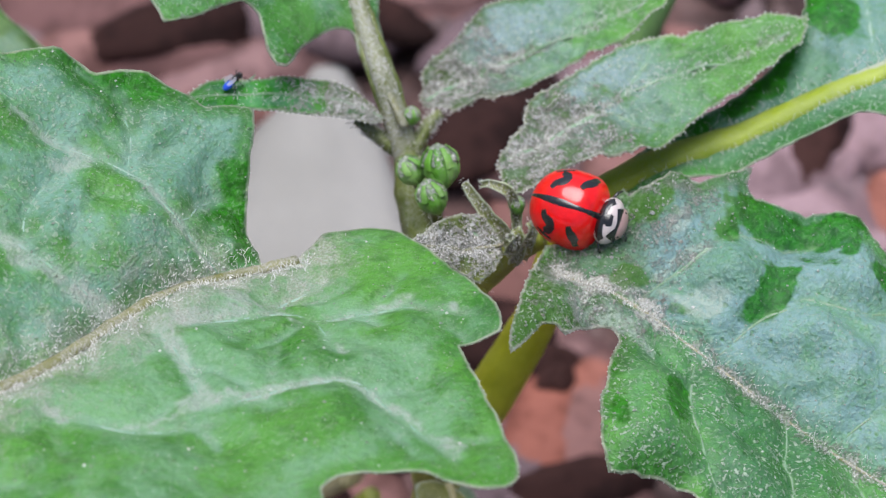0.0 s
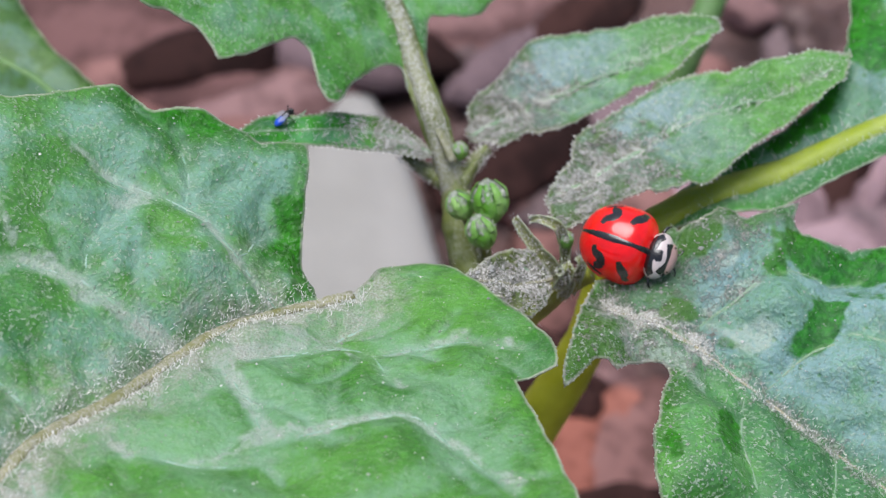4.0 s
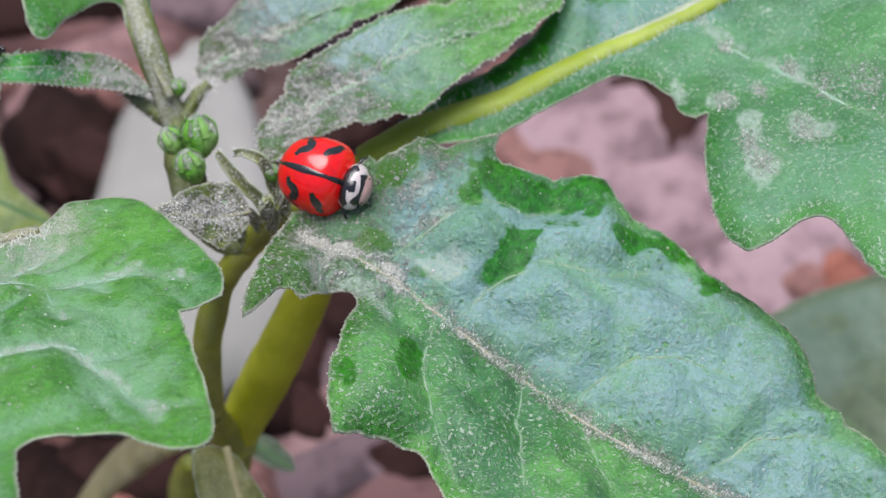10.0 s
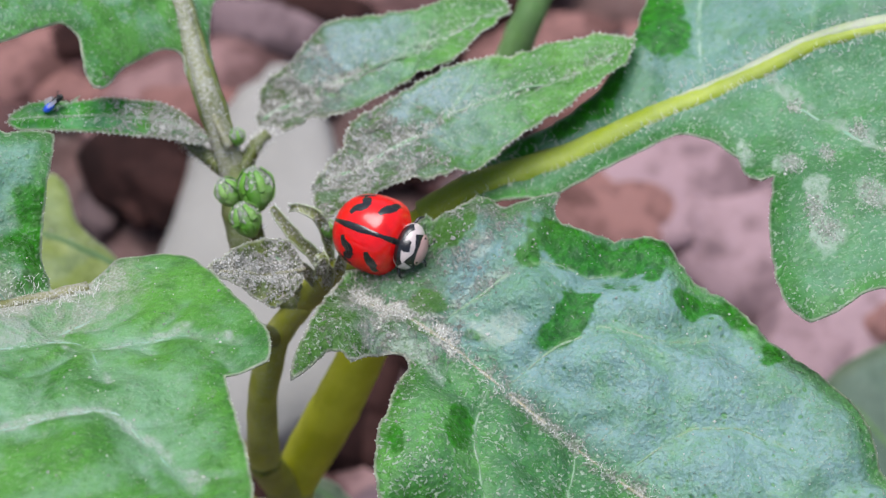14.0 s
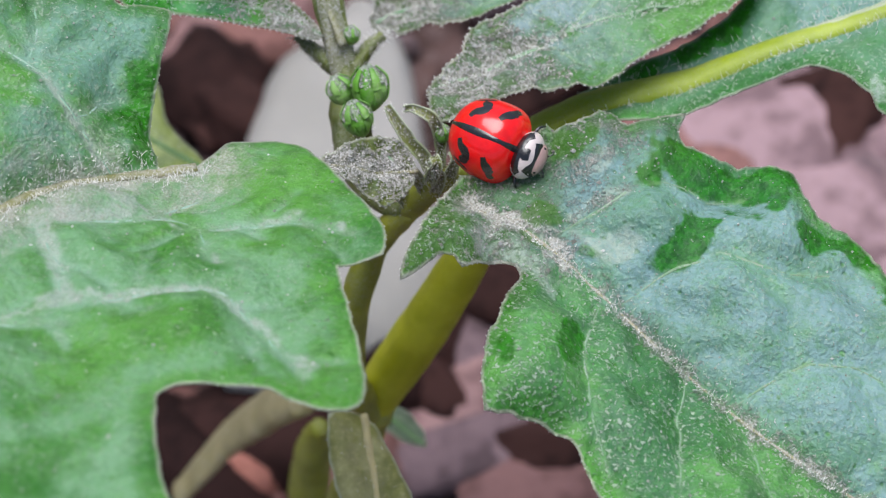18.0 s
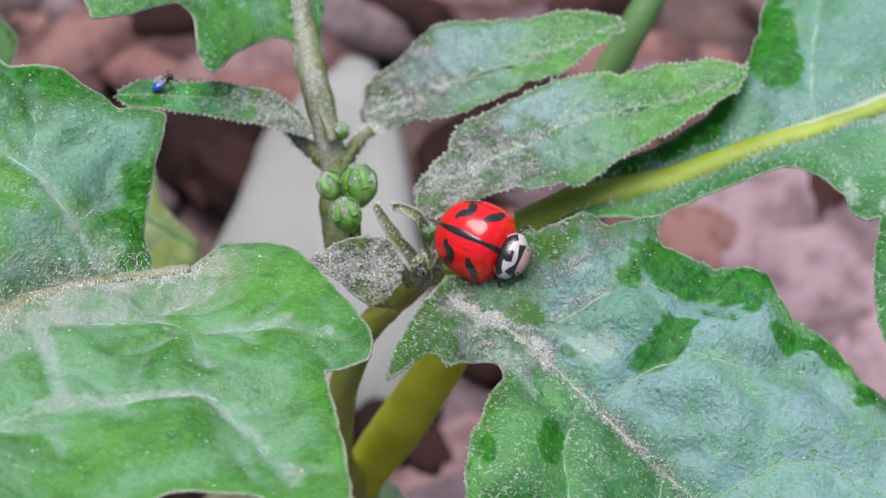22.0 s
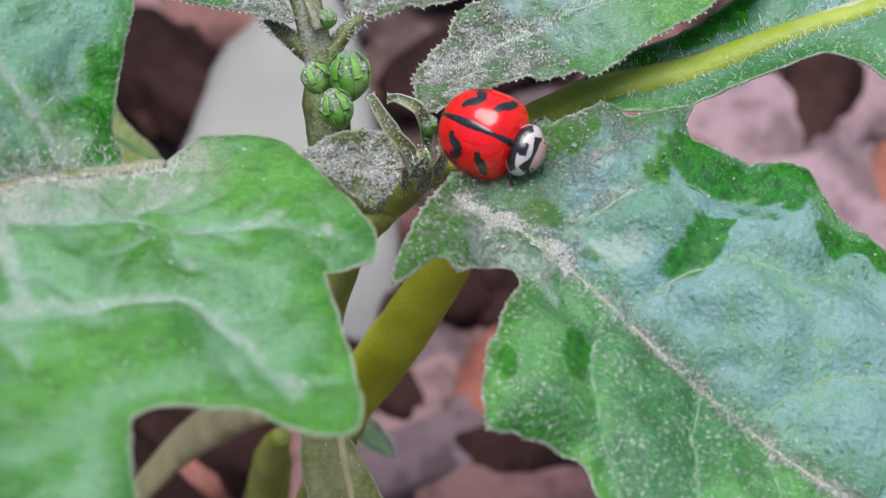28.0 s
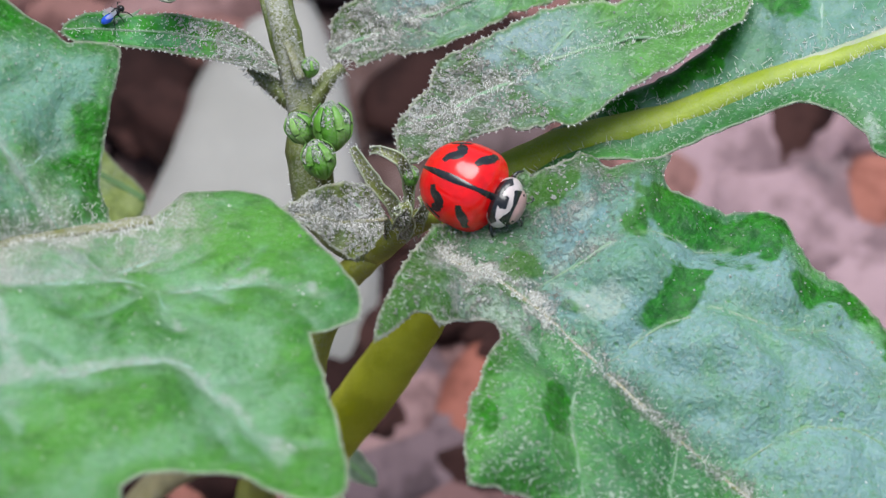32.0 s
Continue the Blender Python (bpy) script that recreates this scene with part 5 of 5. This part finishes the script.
    sprout([(-4.7, 1.2, 88.7), (-4.2, 0.6, 91.3), (-4.4, 1.0, 91.6)], (0.25, 0.35, 0.2), "tiny dusty young leaflet", 23)
    sprout([(-3.8, 2.3, 86.5), (-3.5, 2.0, 88.6), (-3.2, 2.0, 90.0), (-3.5, 2.4, 90.3)], (0.22, 0.30, 0.26, 0.12), "tiny dusty young leaflet", 24)
    sprout([(-5.2, 2.3, 86.4), (-5.6, 1.9, 88.5), (-6.2, 1.6, 89.8), (-6.6, 1.3, 90.4)], (0.20, 0.28, 0.24, 0.10), "tiny dusty young leaflet", 25)
    sprout([(-4.4, 1.4, 87.4), (-4.1, 1.0, 89.4), (-4.4, 0.8, 90.8), (-4.8, 1.3, 90.3)], (0.20, 0.30, 0.26, 0.12), "tiny dusty young leaflet", 26)
    sprout([(-6.1, 2.6, 84.3), (-6.9, 2.5, 86.6), (-7.5, 2.7, 88.3), (-7.6, 3.0, 89.2)], (0.30, 0.36, 0.30, 0.12), "tiny dusty young leaflet", 27)


build_plant()


# ---- ladybird ----
def glossy(name, color, rough=0.12, spec=0.3, coat=0.5):
    k = Kit(name)
    k.bump(k.noise(2.6, 4.0, 0.6), 0.07)
    return k.done(k.mix(k.ramp(k.noise(1.2, 2.0), 0.3, 0.7), color, tuple(v * 0.82 for v in color)), rough, spec, Coat_Weight=coat, Coat_Roughness=0.14, Coat_IOR=1.8)


RED = glossy("red_wing_case", (0.90, 0.001, 0.002), 0.40, 0.05, 0.70)
BLACK = glossy("black_shell", (0.012, 0.011, 0.012), 0.25)
CREAM = glossy("cream_shell", (0.66, 0.56, 0.54), 0.35, 0.3, 0.3)
FACE = glossy("pink_cream_face", (0.46, 0.29, 0.26), 0.35)

BEETLE = Matrix(((0.8821, 0.3790, -0.3136, -0.3496), (-0.4856, 0.7735, -0.4311, 1.1703), (0.0784, 0.5273, 0.8579, 92.6309), (0, 0, 0, 1)))
BEETLE.translation *= MM
SHELL_BACK, SHELL_FRONT, SHELL_WIDE, SHELL_HIGH, SHELL_MID = 2.50, 2.12, 2.32, 2.2, -0.62


def shell(x, y, lift=0.0):
    """A place on the domed back."""
    long = SHELL_FRONT if x > SHELL_MID else SHELL_BACK
    fx, fy = abs((x - SHELL_MID) / long), abs(y / SHELL_WIDE)
    rest = max(0.0, 1 - (fx ** (3.2 if x > SHELL_MID else 2.1) + fy**2.2))
    n = Vector(((x - SHELL_MID) / long**2, y / SHELL_WIDE**2, math.sqrt(rest) / SHELL_HIGH + 0.02)).normalized()
    return Vector((x, y, 0.55 + SHELL_HIGH * rest**0.55)) + n * lift


def shield(x, y, lift=0.0):
    """A place on the neck shield."""
    rest = max(0.0, 1 - ((x - 1.78) / 0.88) ** 2 - (y / 1.42) ** 2)
    return Vector((x, y, 0.66 + 1.02 * math.sqrt(rest))) + Vector((0.25, 0, 1)) * lift


def elytron(parent, side):
    nr, na = 20, 30
    verts, faces = [], []
    for i in range(nr + 1):
        r = (i / nr) ** 0.8
        for j in range(na + 1):
            a = math.pi * j / na
            c, s = math.cos(a), math.sin(a)
            power, long = (3.2, SHELL_FRONT) if c > 0 else (2.1, SHELL_BACK)
            k = 1.0
            for _ in range(12):
                k /= (abs(k * c) ** power + abs(k * s) ** 2.2) ** (1 / 2.6)
            p = shell(SHELL_MID + long * r * k * c, side * (SHELL_WIDE * r * k * s + 0.012))
            if i == nr:
                p.z -= 0.28
            verts.append(p * MM)
    for i in range(nr):
        for j in range(na):
            a = i * (na + 1) + j
            q = (a, a + 1, a + na + 2, a + na + 1)
            faces.append(q if side < 0 else q[::-1])
    return part("elytron", mesh_of("elytron", verts, faces), RED, parent, "glossy scarlet wing case")


def mark(parent, points, widths, lift=0.02, material=None, name="black_mark", on=shell):
    """A marking that lies on the shell along a bent line."""
    line = curve([(x, y) for x, y in points], 0.08)
    w = np.interp(np.linspace(0, 1, len(line)), np.linspace(0, 1, len(widths)), widths)
    verts, faces = [], []
    for i, (p, half) in enumerate(zip(line, w)):
        t = line[min(i + 1, len(line) - 1)] - line[max(i - 1, 0)]
        n = np.array([-t[1], t[0]]) / (np.hypot(*t) + 1e-9)
        for s in (-1, -0.5, 0, 0.5, 1):
            q = p + n * half * s
            verts.append(on(q[0], q[1], lift if abs(s) < 1 else 0.0) * MM)
        if i:
            for j in range(4):
                a = (i - 1) * 5 + j
                faces.append((a, a + 5, a + 6, a + 1))
    return part(name, mesh_of(name, verts, faces), material or BLACK, parent)


def ball(centre, radii, material, name, parent, label="", turn=0.0, flat=0.0):
    bm = bmesh.new()
    bmesh.ops.create_uvsphere(bm, u_segments=24, v_segments=14, radius=1.0)
    m = Matrix.Translation(centre) @ Matrix.Rotation(turn, 4, "Z") @ Matrix.Diagonal((*radii, 1))
    for v in bm.verts:
        v.co = (m @ v.co) * MM
    return part(name, bm, material, parent, label)


def build_ladybird():
    bug = tagged(new("ladybird"), label="red ladybird with black zigzag marks resting on a leaf", category="ladybird")
    bug.matrix_world = BEETLE
    for side in (1, -1):
        e = elytron(bug, side)
        mark(e, [(-1.66, side * 0.68), (-1.50, side * 1.02), (-1.12, side * 1.25), (-0.97, side * 1.52), (-1.18, side * 1.70), (-1.45, side * 1.74)], (0.15, 0.20, 0.25, 0.29, 0.25, 0.13))
        mark(e, [(0.06, side * 1.16), (0.22, side * 1.50), (0.42, side * 1.68), (0.50, side * 1.86), (0.30, side * 1.96)], (0.14, 0.21, 0.28, 0.28, 0.16))
        mark(e, [(-1.95, side * 1.72), (-1.51, side * 1.93), (-0.95, side * 2.14)], (0.04, 0.09, 0.04), name="rim_streak")
    mark(bug, [(-3.0, 0), (-2.4, 0), (-1.7, 0), (-0.7, 0), (0.0, 0), (0.6, 0), (1.0, 0), (1.38, 0)], (0.06, 0.12, 0.18, 0.22, 0.22, 0.15, 0.12, 0.20), 0.03, name="suture_stripe")
    ball((-0.6, 0, 0.62), (2.25, 2.1, 0.5), BLACK, "abdomen", bug, "black underside")
    p = ball((1.78, 0, 0.66), (0.88, 1.42, 1.02), CREAM, "pronotum", bug, "cream and black neck shield")
    mark(p, [(1.84, -1.22), (1.64, -0.95), (1.54, -0.5), (1.52, 0), (1.54, 0.5), (1.64, 0.9), (1.92, 1.18)], (0.20, 0.26, 0.29, 0.33, 0.30, 0.28, 0.22), 0.035, name="black_collar", on=shield)
    mark(p, [(1.66, 0.10), (1.84, 0.03), (2.02, -0.02), (2.24, 0.0)], (0.20, 0.28, 0.40, 0.30), 0.03, name="black_patch", on=shield)
    mark(p, [(2.28, -1.05), (2.46, -0.60), (2.52, -0.20), (2.53, 0.2), (2.50, 0.55), (2.34, 0.85)], (0.22, 0.17, 0.06, 0.08, 0.18, 0.14), 0.03, name="black_arc", on=shield)
    for side in (1, -1):
        mark(p, [(1.66, side * 0.62), (1.80, side * 0.70)], (0.07, 0.13), 0.03, name="black_patch", on=shield)
    h = ball((2.36, 0, 0.55), (0.54, 0.98, 0.62), FACE, "head", bug, "pinkish cream head")
    for side in (1, -1):
        ball((2.52, side * 0.68, 0.70), (0.18, 0.15, 0.18), BLACK, "eye", h)
        q = [(2.85, side * 0.4, 0.45), (3.02, side * 0.6, 0.35), (3.02, side * 0.8, 0.25)]
        part("antenna", tube_mesh("antenna", q, (0.05, 0.04, 0.06), 6, step=0.1), BLACK, h)
        for x, out in ((1.5, 0.6), (0.2, 0.35), (-1.1, -0.5)):
            q = [(x, side * 1.2, 0.45), (x + out * 0.3, side * 1.7, 0.5), (x + out * 0.5, side * 1.95, 0.0)]
            part("leg", tube_mesh("leg", q, (0.12, 0.09, 0.05), 7, step=0.2), BLACK, bug)


build_ladybird()


# ---- small fly ----
def build_fly():
    fly = tagged(new("small_fly"), label="tiny black fly with a bright blue abdomen on a leaf", category="fly")
    fly.matrix_world = Matrix.Translation(Vector((-21.07, 12.53, 92.42)) * MM) @ Matrix.Rotation(0.70, 4, "Z") @ Matrix.Rotation(radians(-12), 4, "Y") @ Matrix.Scale(1.3, 4)
    blue = glossy("blue_abdomen", (0.02, 0.10, 0.75), 0.25)
    k = Kit("fly_wing")
    wing = k.done((0.62, 0.64, 0.70), 0.3, 0.5, Alpha=0.35)
    ball((-0.45, 0, 0.28), (0.32, 0.19, 0.18), blue, "abdomen", fly, "metallic blue abdomen")
    ball((0.02, 0, 0.33), (0.24, 0.18, 0.19), BLACK, "thorax", fly)
    ball((0.32, 0, 0.30), (0.13, 0.16, 0.14), BLACK, "head", fly)
    for side in (1, -1):
        v = [(0.05, side * 0.08, 0.52), (-0.02, side * 0.24, 0.53), (-0.30, side * 0.30, 0.54), (-0.52, side * 0.20, 0.53), (-0.50, side * 0.05, 0.53), (-0.2, side * 0.02, 0.54)]
        w = part("wing", mesh_of("wing", [Vector(q) * MM for q in v], [(0, 1, 2, 3, 4, 5)]), wing, fly)
        for x, out in ((0.2, 0.3), (0.02, 0.02), (-0.15, -0.3)):
            q = [(x, side * 0.12, 0.25), (x + out * 0.6, side * 0.36, 0.32), (x + out, side * 0.5, 0.0)]
            part("leg", tube_mesh("leg", q, (0.03, 0.025, 0.02), 5, step=0.1), BLACK, fly)


build_fly()
